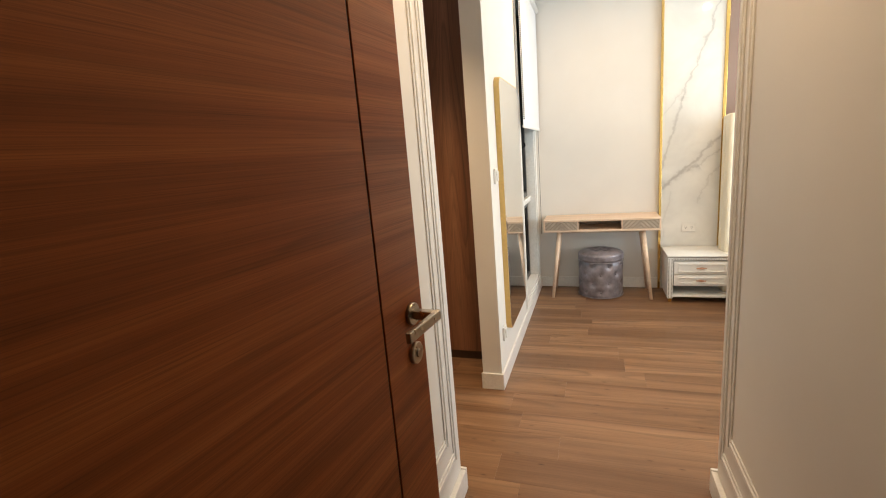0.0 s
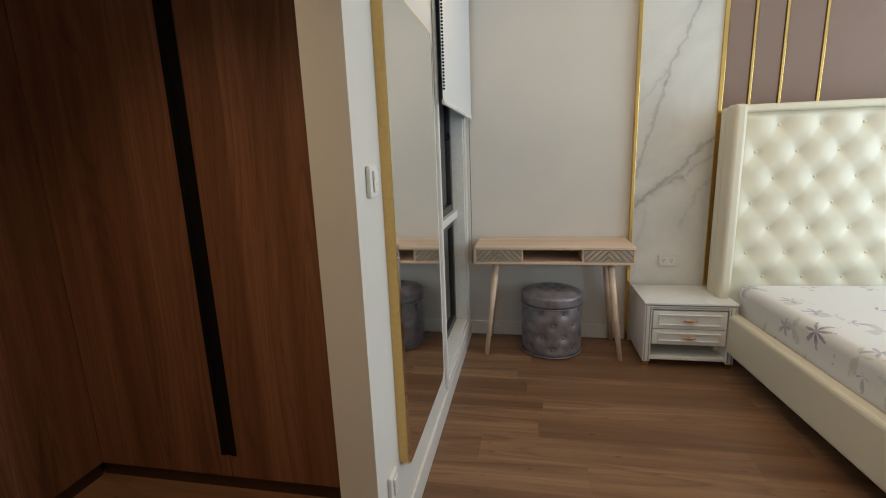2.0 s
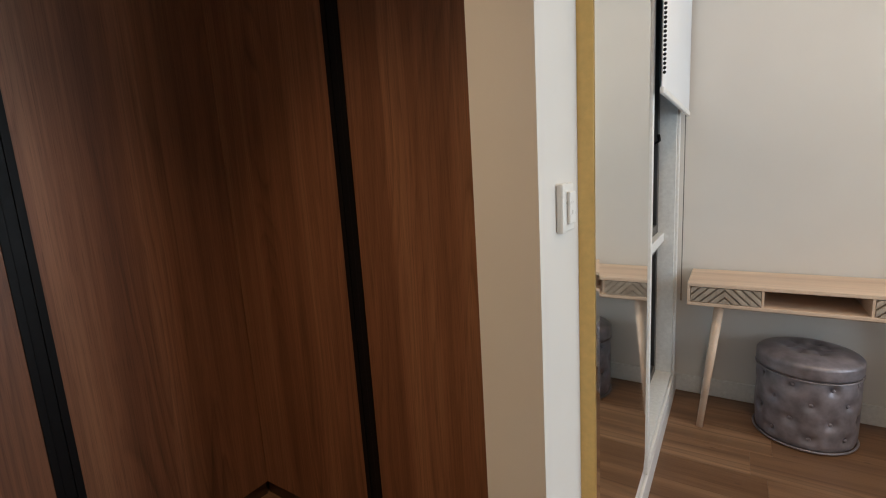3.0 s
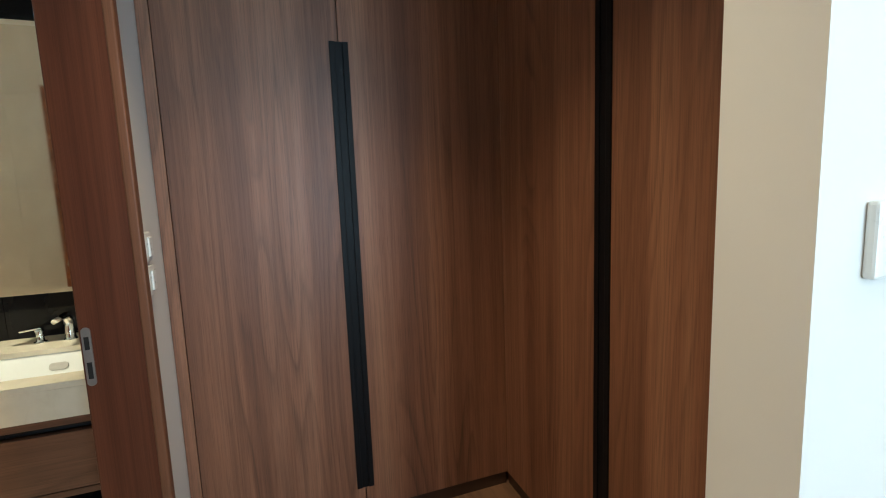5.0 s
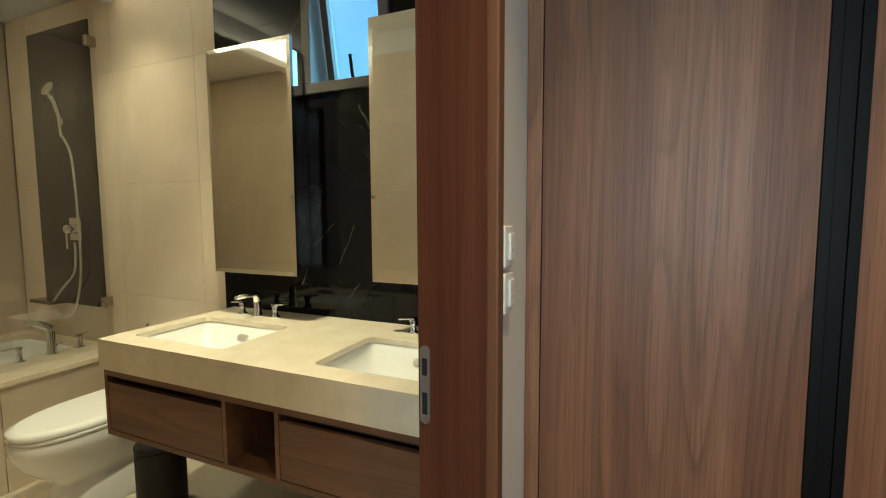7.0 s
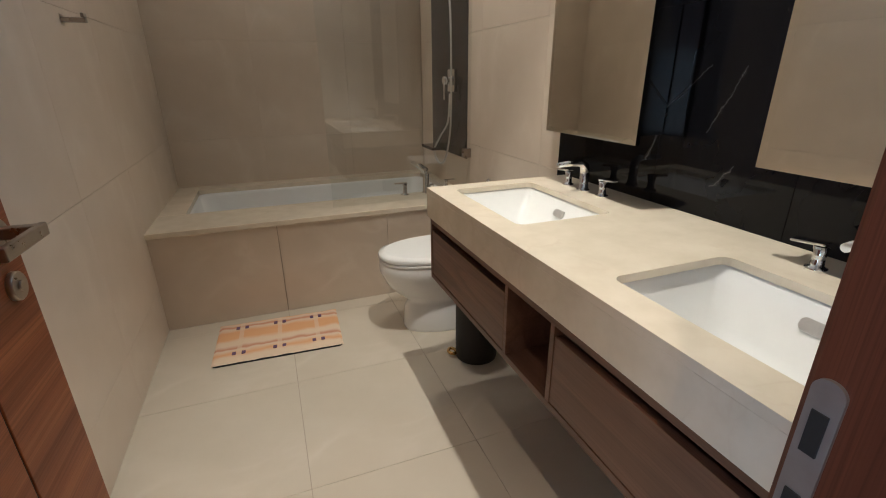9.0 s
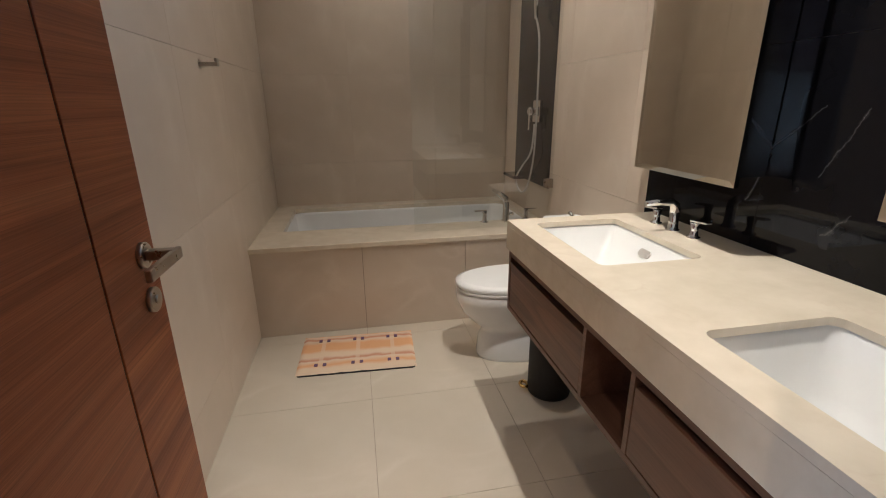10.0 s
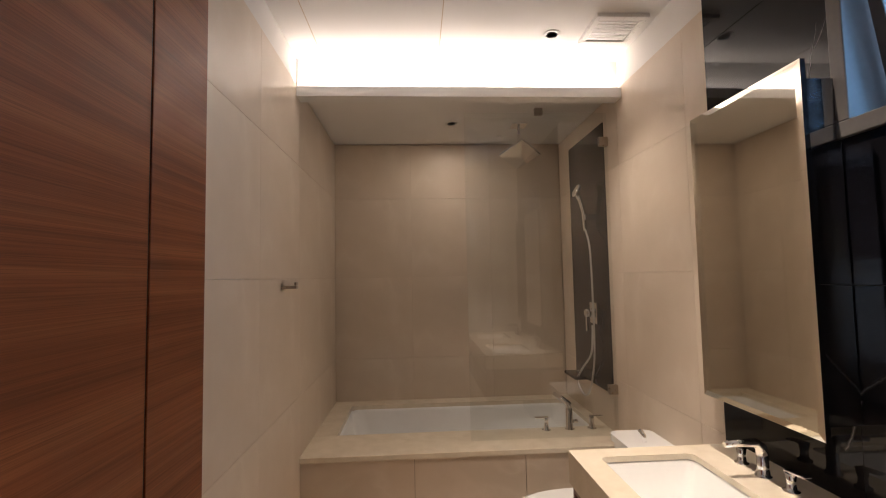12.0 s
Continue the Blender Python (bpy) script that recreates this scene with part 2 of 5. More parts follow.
def veined_panel(name, veins, level, low, high, tone, rough=0.07, spec=0.5):
    """Polished stone with single slanting veins in an upright plane of the room; level: the axis along it."""
    m, n, l, b = material(name, rough)
    b.inputs["Specular IOR Level"].default_value = spec
    v = n.new("ShaderNodeNewGeometry")
    sep = n.new("ShaderNodeSeparateXYZ")
    l.new(v.outputs[0], sep.inputs[0])
    warp, jag = noise_tex(n, l, v, 6.0, 8, 0.66), noise_tex(n, l, v, 9.0, 5, 0.7)
    cloud = noise_tex(n, l, v, 2.2, 5, 0.55, 0.5)
    base = ramp(n, [(0.35, low), (0.6, high)])
    l.new(cloud.outputs[0], base.inputs[0])
    colour = base.outputs[0]

    def calc(op, *args):
        k = n.new("ShaderNodeMath")
        k.operation = op
        for i, a in enumerate(args):
            if hasattr(a, "is_linked"):
                l.new(a, k.inputs[i])
            else:
                k.inputs[i].default_value = a
        return k.outputs[0]

    for ax, az, cx, cz, width, wob, dark in veins:
        length = math.hypot(cx - ax, cz - az)
        ux, uz = (cx - ax) / length, (cz - az) / length
        px, pz = calc("SUBTRACT", sep.outputs[level], ax), calc("SUBTRACT", sep.outputs["Z"], az)
        along = calc("ADD", calc("MULTIPLY", px, ux), calc("MULTIPLY", pz, uz))
        across = calc("SUBTRACT", calc("MULTIPLY", px, uz), calc("MULTIPLY", pz, ux))
        shake = calc("MULTIPLY", calc("SUBTRACT", warp.outputs[0], 0.5), wob)
        d = calc("ABSOLUTE", calc("ADD", across, shake))
        wide = calc("MULTIPLY", calc("POWER", jag.outputs[0], 2.0), width * 4.2)
        core = calc("SMOOTH_MIN", calc("DIVIDE", d, wide), 1.0, 0.3)
        fac = calc("POWER", calc("MAXIMUM", calc("SUBTRACT", 1.0, core), 0.0), 1.6)
        halo = calc("MULTIPLY", calc("POWER", calc("MAXIMUM", calc("SUBTRACT", 1.0, calc("DIVIDE", d, width * 7)), 0.0), 2.0), 0.30)
        ends = calc("MULTIPLY", calc("GREATER_THAN", along, -0.02), calc("LESS_THAN", along, length + 0.02))
        total = calc("MULTIPLY", calc("MULTIPLY", calc("MINIMUM", calc("ADD", fac, halo), 1.0), ends), dark)
        colour = mix(n, l, calc("MULTIPLY", total, 0.75), colour, tone)
    l.new(colour, b.inputs["Base Color"])
    return m


# x and z of both ends, width, waviness and darkness of each vein
VEINS = [
    (1.15, 0.965, 1.66, 1.445, 0.020, 0.15, 0.62), (1.15, 0.99, 1.45, 1.20, 0.034, 0.24, 0.34), (1.17, 1.20, 1.335, 1.80, 0.016, 0.13, 0.55),
    (1.335, 1.80, 1.66, 2.75, 0.014, 0.15, 0.55), (1.15, 1.66, 1.33, 1.86, 0.010, 0.12, 0.32), (1.48, 0.86, 1.66, 1.22, 0.016, 0.2, 0.30),
    (1.17, 0.50, 1.25, 0.95, 0.012, 0.14, 0.22), (1.40, 1.16, 1.66, 1.33, 0.010, 0.2, 0.4),
]
MARBLE_WHITE = veined_panel("white_marble_panel", VEINS, "X", (0.72, 0.72, 0.70), (0.84, 0.84, 0.815), (0.27, 0.255, 0.245))
# thin scattered hairlines in the black stone behind the vanity
rng = random.Random(11)
HAIRS = []
for k in range(18):
    y, z, run, lean = rng.uniform(-2.15, -1.1), rng.uniform(0.88, 2.2), rng.uniform(0.04, 0.20), radians(rng.choice((48, 60, 72, 118)) + rng.uniform(-8, 8))
    HAIRS.append((y, z, y + run * math.cos(lean), z + run * math.sin(lean), rng.uniform(0.0005, 0.0011), rng.uniform(0.05, 0.11), rng.uniform(0.3, 0.6)))
BLACK_MARBLE = veined_panel("black_marble", HAIRS, "Y", (0.004, 0.004, 0.005), (0.007, 0.007, 0.009), (0.55, 0.53, 0.5), 0.045, 0.22)
FABRIC = plain("mauve_fabric_panel", (0.30, 0.215, 0.185), 0.85, 0, 0.12, 350, 0.3)
LEATHER = plain("cream_leather", (0.79, 0.725, 0.575), 0.33, 0, 0.03, 220, 0.12)
VELVET = plain("grey_velvet", (0.25, 0.225, 0.25), 0.36, 0.25, 0.35, 14, 0.1)
WHITE_LACQUER = plain("white_lacquer", (0.82, 0.82, 0.80), 0.2, 0, 0.02)
PLASTIC = plain("white_plastic", (0.82, 0.81, 0.78), 0.3, 0, 0.02)
BRASS_DARK = plain("dull_bronze_studs", (0.20, 0.165, 0.125), 0.4, 0.6)
MIRROR = plain("mirror_silver", (0.9, 0.92, 0.9), 0.01, 1.0, 0.0, 5, 0)
MIRROR_BRONZE = plain("mirror_bronze", (0.88, 0.85, 0.76), 0.012, 1.0, 0.0, 5, 0)
CERAMIC = plain("glazed_ceramic", (0.87, 0.87, 0.85), 0.06, 0, 0.01, 20, 0)
TILE = marble("cream_wall_tile", (0.69, 0.59, 0.475), (0.74, 0.645, 0.53), 2.0, 0.06, 0.36, 0.025, spec=0.2)
TILE_FLOOR = marble("cream_floor_tile", (0.64, 0.575, 0.465), (0.68, 0.615, 0.51), 2.0, 0.06, 0.06, 0.025)
GROUT = plain("grout", (0.33, 0.25, 0.18), 0.8)
BLACK_HONED = plain("black_shower_stone", (0.005, 0.005, 0.006), 0.06, 0, 0.2, 30, 0)
BLACK_HONED.node_tree.nodes["Principled BSDF"].inputs["Specular IOR Level"].default_value = 0.1
CREAM_STONE = marble("cream_marble_top", (0.79, 0.705, 0.555), (0.66, 0.54, 0.40), 5.0, 0.025, 0.12, 0.06, (1, 1, 1), 0.28)
BLIND = plain("white_blind_fabric", (0.72, 0.73, 0.75), 0.8, 0, 0.03, 300, 0.1)
WINDOW_GREY = plain("grey_window_frame", (0.13, 0.12, 0.11), 0.4, 0.1)
WINDOW_DARK = plain("dark_window_frame", (0.045, 0.043, 0.042), 0.35, 0.3)
RUBBER = plain("black_rubber", (0.015, 0.015, 0.015), 0.6)
GLASS = glass("clear_glass", (0.95, 0.96, 0.95), 0.0, 2.1)
GLASS_REAR = glass("clear_glass_rear", (0.99, 0.995, 0.99), 0.0, 1.01)
GLOSS_BLACK = plain("gloss_black_lacquer", (0.006, 0.006, 0.007), 0.09, 0.0, 0.02, 40, 0)
MIRROR_DARK = plain("dark_mirror_side", (0.40, 0.42, 0.45), 0.06, 1.0, 0.02, 40, 0)
GLASS_TINT = glass("window_glass", (0.72, 0.86, 0.92))
LED = glow("led_strip", (1.0, 0.9, 0.72), 8)
GLASS_BLUE = glass("blue_film_glass", (0.66, 0.87, 0.98))
GROUT_WALL = plain("pale_grout", (0.62, 0.52, 0.41), 0.8)
BULB = glow("downlight_bulb", (1.0, 0.85, 0.62), 6)


def bed_sheet():
    """White cotton printed with scattered lavender flowers and grey-green sprigs."""
    m, n, l, b = material("floral_sheet", 0.75)
    v = coords(n, l, (1, 1, 1), False)

    def calc(op, *args):
        k = n.new("ShaderNodeMath")
        k.operation = op
        for i, a in enumerate(args):
            if hasattr(a, "is_linked"):
                l.new(a, k.inputs[i])
            else:
                k.inputs[i].default_value = a
        return k.outputs[0]

    blot = noise_tex(n, l, v, 24.0, 4, 0.7).outputs[0]
    colour = mix(n, l, blot, (0.74, 0.72, 0.71), (0.77, 0.75, 0.735))
    for scale, petals, size, tint, inner, strength in ((4.6, 1.5, 0.40, (0.40, 0.41, 0.37), (0.47, 0.47, 0.43), 0.5), (3.6, 3.5, 0.30, (0.25, 0.21, 0.31), (0.42, 0.38, 0.45), 1.0), (5.2, 2.5, 0.30, (0.31, 0.27, 0.37), (0.42, 0.39, 0.46), 0.75)):
        cell = n.new("ShaderNodeTexVoronoi")
        cell.inputs["Scale"].default_value, cell.inputs["Randomness"].default_value = scale, 0.8
        l.new(v.outputs[0], cell.inputs["Vector"])
        off = n.new("ShaderNodeVectorMath")
        off.operation = "SUBTRACT"
        l.new(v.outputs[0], off.inputs[0])
        l.new(cell.outputs["Position"], off.inputs[1])
        sep, hue = n.new("ShaderNodeSeparateXYZ"), n.new("ShaderNodeSeparateColor")
        l.new(off.outputs[0], sep.inputs[0])
        l.new(cell.outputs["Color"], hue.inputs[0])
        angle = calc("ARCTAN2", sep.outputs["Y"], calc("ADD", sep.outputs["X"], sep.outputs["Z"]))
        lobe = calc("ABSOLUTE", calc("COSINE", calc("ADD", calc("MULTIPLY", angle, petals), calc("MULTIPLY", hue.outputs[0], 6.28))))
        reach = calc("MULTIPLY", calc("ADD", 0.12, calc("MULTIPLY", calc("POWER", lobe, 2.2), calc("ADD", 0.05, calc("MULTIPLY", blot, 1.5)))), size)
        print_on = calc("MULTIPLY", calc("LESS_THAN", cell.outputs["Distance"], reach), calc("GREATER_THAN", hue.outputs[1], 0.25))
        petal = mix(n, l, calc("DIVIDE", cell.outputs["Distance"], size), tint, inner)
        colour = mix(n, l, calc("MULTIPLY", print_on, calc("MULTIPLY", calc("ADD", blot, 0.4), strength)), colour, petal)
    l.new(colour, b.inputs["Base Color"])
    weave = noise_tex(n, l, v, 9, 3)
    bump(n, l, b, weave.outputs[0], 0.15, 0.006)
    return m


def mat_stripes():
    m, n, l, b = material("striped_bath_mat", 0.95)
    v = coords(n, l, (1, 1, 1), False)
    w = noise_tex(n, l, v, 9, 3)
    sep = n.new("ShaderNodeSeparateXYZ")
    l.new(v.outputs[0], sep.inputs[0])
    wob = n.new("ShaderNodeMath")
    wob.operation = "MULTIPLY_ADD"
    wob.inputs[1].default_value = 0.05
    l.new(w.outputs[0], wob.inputs[0])
    l.new(sep.outputs["Y"], wob.inputs[2])
    off = n.new("ShaderNodeMath")
    off.operation = "MULTIPLY_ADD"
    off.inputs[1].default_value, off.inputs[2].default_value = 2.5, 0.5
    l.new(wob.outputs[0], off.inputs[0])
    cream, orange, red = (0.78, 0.62, 0.45), (0.76, 0.42, 0.2), (0.6, 0.27, 0.16)
    r = ramp(n, [(0.0, cream), (0.09, orange), (0.15, cream), (0.21, red), (0.25, cream), (0.34, orange), (0.5, orange), (0.58, cream), (0.66, cream), (0.73, red), (0.77, cream), (0.86, orange), (0.94, cream)])
    l.new(off.outputs[0], r.inputs[0])
    # pale warp lines part the stripes into blocks
    cell, line = n.new("ShaderNodeMath"), n.new("ShaderNodeMath")
    cell.operation, line.operation = "PINGPONG", "LESS_THAN"
    cell.inputs[1].default_value, line.inputs[1].default_value = 0.095, 0.011
    l.new(sep.outputs["X"], cell.inputs[0])
    l.new(cell.outputs[0], line.inputs[0])
    soft = n.new("ShaderNodeMath")
    soft.operation = "MULTIPLY"
    soft.inputs[1].default_value = 0.55
    l.new(line.outputs[0], soft.inputs[0])
    l.new(mix(n, l, soft.outputs[0], r.outputs[0], cream), b.inputs["Base Color"])
    f = noise_tex(n, l, v, 300, 2)
    bump(n, l, b, f.outputs[0], 0.6, 0.003)
    return m


SHEET, MAT_STRIPES = bed_sheet(), mat_stripes()


# ---- mesh helpers ----
def box(bm, x0, x1, y0, y1, z0, z1, bevel=0.0, segments=2):
    """A box between the given planes, its edges rounded by bevel."""
    b = bmesh.new() if bevel else bm
    v = [b.verts.new((x, y, z)) for z in (z0, z1) for y in (y0, y1) for x in (x0, x1)]
    for f in ((0, 2, 3, 1), (4, 5, 7, 6), (0, 1, 5, 4), (2, 6, 7, 3), (0, 4, 6, 2), (1, 3, 7, 5)):
        b.faces.new([v[i] for i in f])
    if bevel:
        bmesh.ops.bevel(b, geom=b.edges[:], offset=bevel, segments=segments, profile=0.5, affect="EDGES")
        join(bm, b)
    return bm


def join(bm, other, m=None):
    """Adds another bmesh to bm, moved by m, and frees it."""
    if m is not None:
        bmesh.ops.transform(other, matrix=m, verts=other.verts)
    made = {v: bm.verts.new(v.co) for v in other.verts}
    for f in other.faces:
        g = bm.faces.new([made[v] for v in f.verts])
        g.smooth = f.smooth
    other.free()
    return bm


def lathe(bm, profile, n=24, m=None, smooth=True):
    """A solid of revolution round z from (radius, z) pairs."""
    b = bmesh.new()
    rings = []
    for r, z in profile:
        rings.append([b.verts.new((r * math.cos(2 * math.pi * i / n), r * math.sin(2 * math.pi * i / n), z)) for i in range(n)])
    for lo, hi in zip(rings, rings[1:]):
        for i in range(n):
            f = b.faces.new((lo[i], lo[(i + 1) % n], hi[(i + 1) % n], hi[i]))
            f.smooth = smooth
    b.faces.new(rings[0][::-1])
    b.faces.new(rings[-1])
    return join(bm, b, m)


def tube(bm, points, radius, n=10, square=False):
    """A tube along points; radius may be one number or one per point."""
    pts = [Vector(p) for p in points]
    rad = radius if isinstance(radius, (list, tuple)) else [radius] * len(pts)
    side = None
    rings = []
    for i, p in enumerate(pts):
        ahead = (pts[min(i + 1, len(pts) - 1)] - pts[max(i - 1, 0)]).normalized()
        if side is None:
            side = ahead.orthogonal().normalized()
        side = (side - ahead * side.dot(ahead)).normalized()
        up = ahead.cross(side)
        rings.append([bm.verts.new(p + rad[i] * (math.cos(2 * math.pi * k / n) * side + math.sin(2 * math.pi * k / n) * up)) for k in range(n)])
    for a, b in zip(rings, rings[1:]):
        for k in range(n):
            f = bm.faces.new((a[k], a[(k + 1) % n], b[(k + 1) % n], b[k]))
            f.smooth = n > 6
    bm.faces.new(rings[0][::-1])
    bm.faces.new(rings[-1])
    return bm


def rounded(bm, x0, x1, y0, y1, z0, z1, radius, n=6, taper=0.0):
    """An upright block whose plan has round corners; taper draws its top in."""
    rings = []
    for z, s in ((z0, 0.0), (z1, taper)):
        ring = []
        for cx, cy, a in ((x1 - radius, y1 - radius, 0), (x0 + radius, y1 - radius, 90), (x0 + radius, y0 + radius, 180), (x1 - radius, y0 + radius, 270)):
            for k in range(n + 1):
                t = radians(a + 90 * k / n)
                x, y = cx + radius * math.cos(t), cy + radius * math.sin(t)
                mx, my = (x0 + x1) / 2, (y0 + y1) / 2
                ring.append(bm.verts.new((mx + (x - mx) * (1 - s), my + (y - my) * (1 - s), z)))
        rings.append(ring)
    k = len(rings[0])
    for i in range(k):
        f = bm.faces.new((rings[0][i], rings[0][(i + 1) % k], rings[1][(i + 1) % k], rings[1][i]))
    bm.faces.new(rings[0][::-1])
    bm.faces.new(rings[1])
    return bm


def mesh_of(name, bm, mat):
    bmesh.ops.recalc_face_normals(bm, faces=bm.faces[:])
    me = bpy.data.meshes.new(name)
    bm.to_mesh(me)
    bm.free()
    me.materials.append(mat)
    return me


def part(name, bm, mat, parent, label=""):
    ob = new(name, mesh_of(name, bm, mat))
    ob.parent = parent
    return tagged(ob, label)


def thing(name, label, category, m=None, group="", kind=""):
    ob = new(name)
    ob.empty_display_size = 0.1
    if m is not None:
        ob.matrix_world = m
    return tagged(ob, label, category, group, kind)


def single(name, bm, mat, label, category, m=None, group="", kind=""):
    ob = new(name, mesh_of(name, bm, mat))
    if m is not None:
        ob.matrix_world = m
    return tagged(ob, label, category, group, kind)


def structure(name, boxes, mat, label, category="wall", bevel=0.0):
    bm = bmesh.new()
    for b in boxes:
        box(bm, *b, bevel)
    return single(name, bm, mat, label, category, kind="structure")


def bx(*a, bevel=0.0, segments=2):
    return box(bmesh.new(), *a, bevel, segments)

# ---- structure ----
T = 0.121
BACK_Y, LEFT_X, BATH_L, BATH_R = 2.235, -0.015, -0.12, -1.96
structure("wall_window_side", [(-T, 0, 0, 1.14, 0, BED_CEIL), (-T, 0, 2.06, BACK_Y, 0, BED_CEIL), (-T, 0, 1.14, 2.06, 0, 0.16), (-T, 0, 1.14, 2.06, 2.7, BED_CEIL)], WALL, "white painted wall with a tall narrow window")
structure("wall_headboard", [(-T, 4.9, BACK_Y, 2.4, 0, BED_CEIL)], WALL, "white painted bedroom wall behind desk and bed")
structure("wall_bedroom_far", [(4.6, 4.75, -0.8, -0.4, 0, BED_CEIL), (4.6, 4.75, 2.0, BACK_Y, 0, BED_CEIL), (4.6, 4.75, -0.4, 2.0, 0, 0.5), (4.6, 4.75, -0.4, 2.0, 2.45, BED_CEIL)], WALL, "white painted wall with a wide window")
structure("wall_bedroom_near", [(1.16, 4.6, -0.81, -0.68, 0, BED_CEIL)], WALL, "white painted bedroom wall")
structure("wall_vestibule_right", [(1.03, 1.16, -2.55, -0.68, 0, BED_CEIL)], WALL, "cream painted vestibule wall")
structure("wall_vestibule_left", [(BATH_L + 0.012, LEFT_X, -2.55, -0.89, 0, BED_CEIL)], WALL, "cream painted vestibule wall")
structure("wall_entry", [(BATH_L + 0.012, 0.03, -2.68, -2.55, 0, BED_CEIL), (0.97, 1.16, -2.68, -2.55, 0, BED_CEIL), (0.03, 0.97, -2.68, -2.55, 2.15, BED_CEIL)], WALL, "cream painted wall with the entry doorway")
structure("wall_hall", [(2.1, 2.2, -4.6, -2.68, 0, BED_CEIL), (BATH_L + 0.012, 2.2, -4.7, -4.6, 0, BED_CEIL), (1.16, 2.1, -2.68, -2.55, 0, BED_CEIL)], WALL, "plain hall wall behind the entry")
structure("wall_bathroom_door", [(-1.6, -1.11, -1.062, -0.94, 0, BED_CEIL), (-0.245, BATH_L + 0.012, -1.062, -0.93, 0, BED_CEIL), (-1.11, -0.245, -1.062, -0.94, 2.2, BED_CEIL)], WALL, "white painted wall with the bathroom doorway")
structure("wall_wardrobe_back", [(-2.25, -2.12, -1.062, 1.1, 0, BED_CEIL), (-2.12, -T, 1.0, 1.1, 0, BED_CEIL), (-2.12, -1.6, -1.062, -0.94, 0, BED_CEIL)], WALL, "plain wall behind the wardrobes")
structure("ceiling", [(-2.25, 4.9, -1.06, 2.5, BED_CEIL, BED_CEIL + 0.12), (BATH_L, 2.2, -4.7, -1.06, BED_CEIL, BED_CEIL + 0.12)], CEIL, "flat white plaster ceiling", "ceiling")
structure("ceiling_bathroom", [(-2.1, BATH_L, -3.41, -1.062, BATH_CEIL, BATH_CEIL + 0.08)], CEIL, "white plaster bathroom ceiling", "ceiling")
structure("ceiling_alcove", [(-2.1, BATH_L, -4.6, -3.435, 2.59, 2.67)], CEIL, "lower white ceiling over the tub", "ceiling")
structure("ceiling_cove", [(-2.0, BATH_L, -3.435, -3.41, 2.514, BATH_CEIL), (-2.0, BATH_L, -3.41, -3.345, 2.514, 2.57)], CEIL, "white lip of the lit cove over the tub", "ceiling")
structure("ceiling_hatch", [(-0.915, -0.27, -3.38, -2.74, BATH_CEIL - 0.004, BATH_CEIL)], CEIL, "square white access panel in the bathroom ceiling", "ceiling")

structure("ceiling_hatch_joint", [(-0.920, -0.265, -3.385, -2.735, BATH_CEIL - 0.002, BATH_CEIL)], GROUT_WALL, "thin grey joint round the access panel", "ceiling")

# tiled bathroom shells; the tiles are laid on them at the end of the file
BACK, TUB_FRONT = -4.5, -3.425
structure("wall_bathroom_right", [(-2.1, BATH_R - 0.012, -4.6, -1.062, 0, 1.87), (-2.1, BATH_R - 0.012, -4.6, -2.055, 1.87, BATH_CEIL), (-2.1, BATH_R - 0.012, -1.62, -1.062, 1.87, BATH_CEIL), (-2.1, BATH_R - 0.012, -2.055, -1.62, 2.42, BATH_CEIL)], GROUT_WALL, "bathroom wall with cream tiles and black marble")
structure("wall_bathroom_left", [(BATH_L + 0.012, BATH_L + 0.03, -4.6, -2.55, 0, BATH_CEIL)], GROUT_WALL, "bathroom wall with large cream tiles")
structure("wall_bathroom_left_upper", [(BATH_L + 0.002, BATH_L + 0.011, -3.39, -1.064, 2.583, BATH_CEIL)], WALL, "white painted strip above the tiles")
structure("wall_bathroom_right_upper", [(BATH_R - 0.011, BATH_R - 0.002, -3.39, -2.612, 2.583, BATH_CEIL)], WALL, "white painted strip above the tiles")
structure("wall_bathroom_back", [(-2.1, 0, -4.65, BACK - 0.012, 0, BATH_CEIL)], GROUT_WALL, "cream tiled wall behind the bathtub")

floor = structure("floor", [(-2.2, 4.9, -0.99, 1.1, -0.1, -0.006), (-T, 4.9, 1.1, 2.5, -0.1, -0.006), (BATH_L, 2.2, -4.7, -0.99, -0.1, -0.006)], PLANK_CORE, "brown oak laminate plank floor", "floor")
floor_bath = structure("floor_bathroom", [(-2.1, BATH_L + 0.01, -4.6, -0.99, -0.1, -0.006)], GROUT, "cream tiled bathroom floor", "floor")


def skirting(runs):
    """Runs of (x0, x1, y0, y1): a flat board with a small rounded cap."""
    bm = bmesh.new()
    for x0, x1, y0, y1 in runs:
        box(bm, x0, x1, y0, y1, 0, 0.108, 0.004)
    return single("baseboard", bm, TRIM, "white painted baseboard along the walls", "baseboard", kind="structure")


skirting([(0, 0.014, 0.0, BACK_Y - 0.014), (-T - 0.008, 0.014, -0.014, 0.0), (0, 1.16, BACK_Y - 0.014, BACK_Y), (1.17, 4.6, -0.68, -0.666),
          (1.006, 1.18, -0.68, -0.666), (-0.09, LEFT_X + 0.024, -0.89, -0.876), (-0.24, -0.09, -0.93, -0.916)])


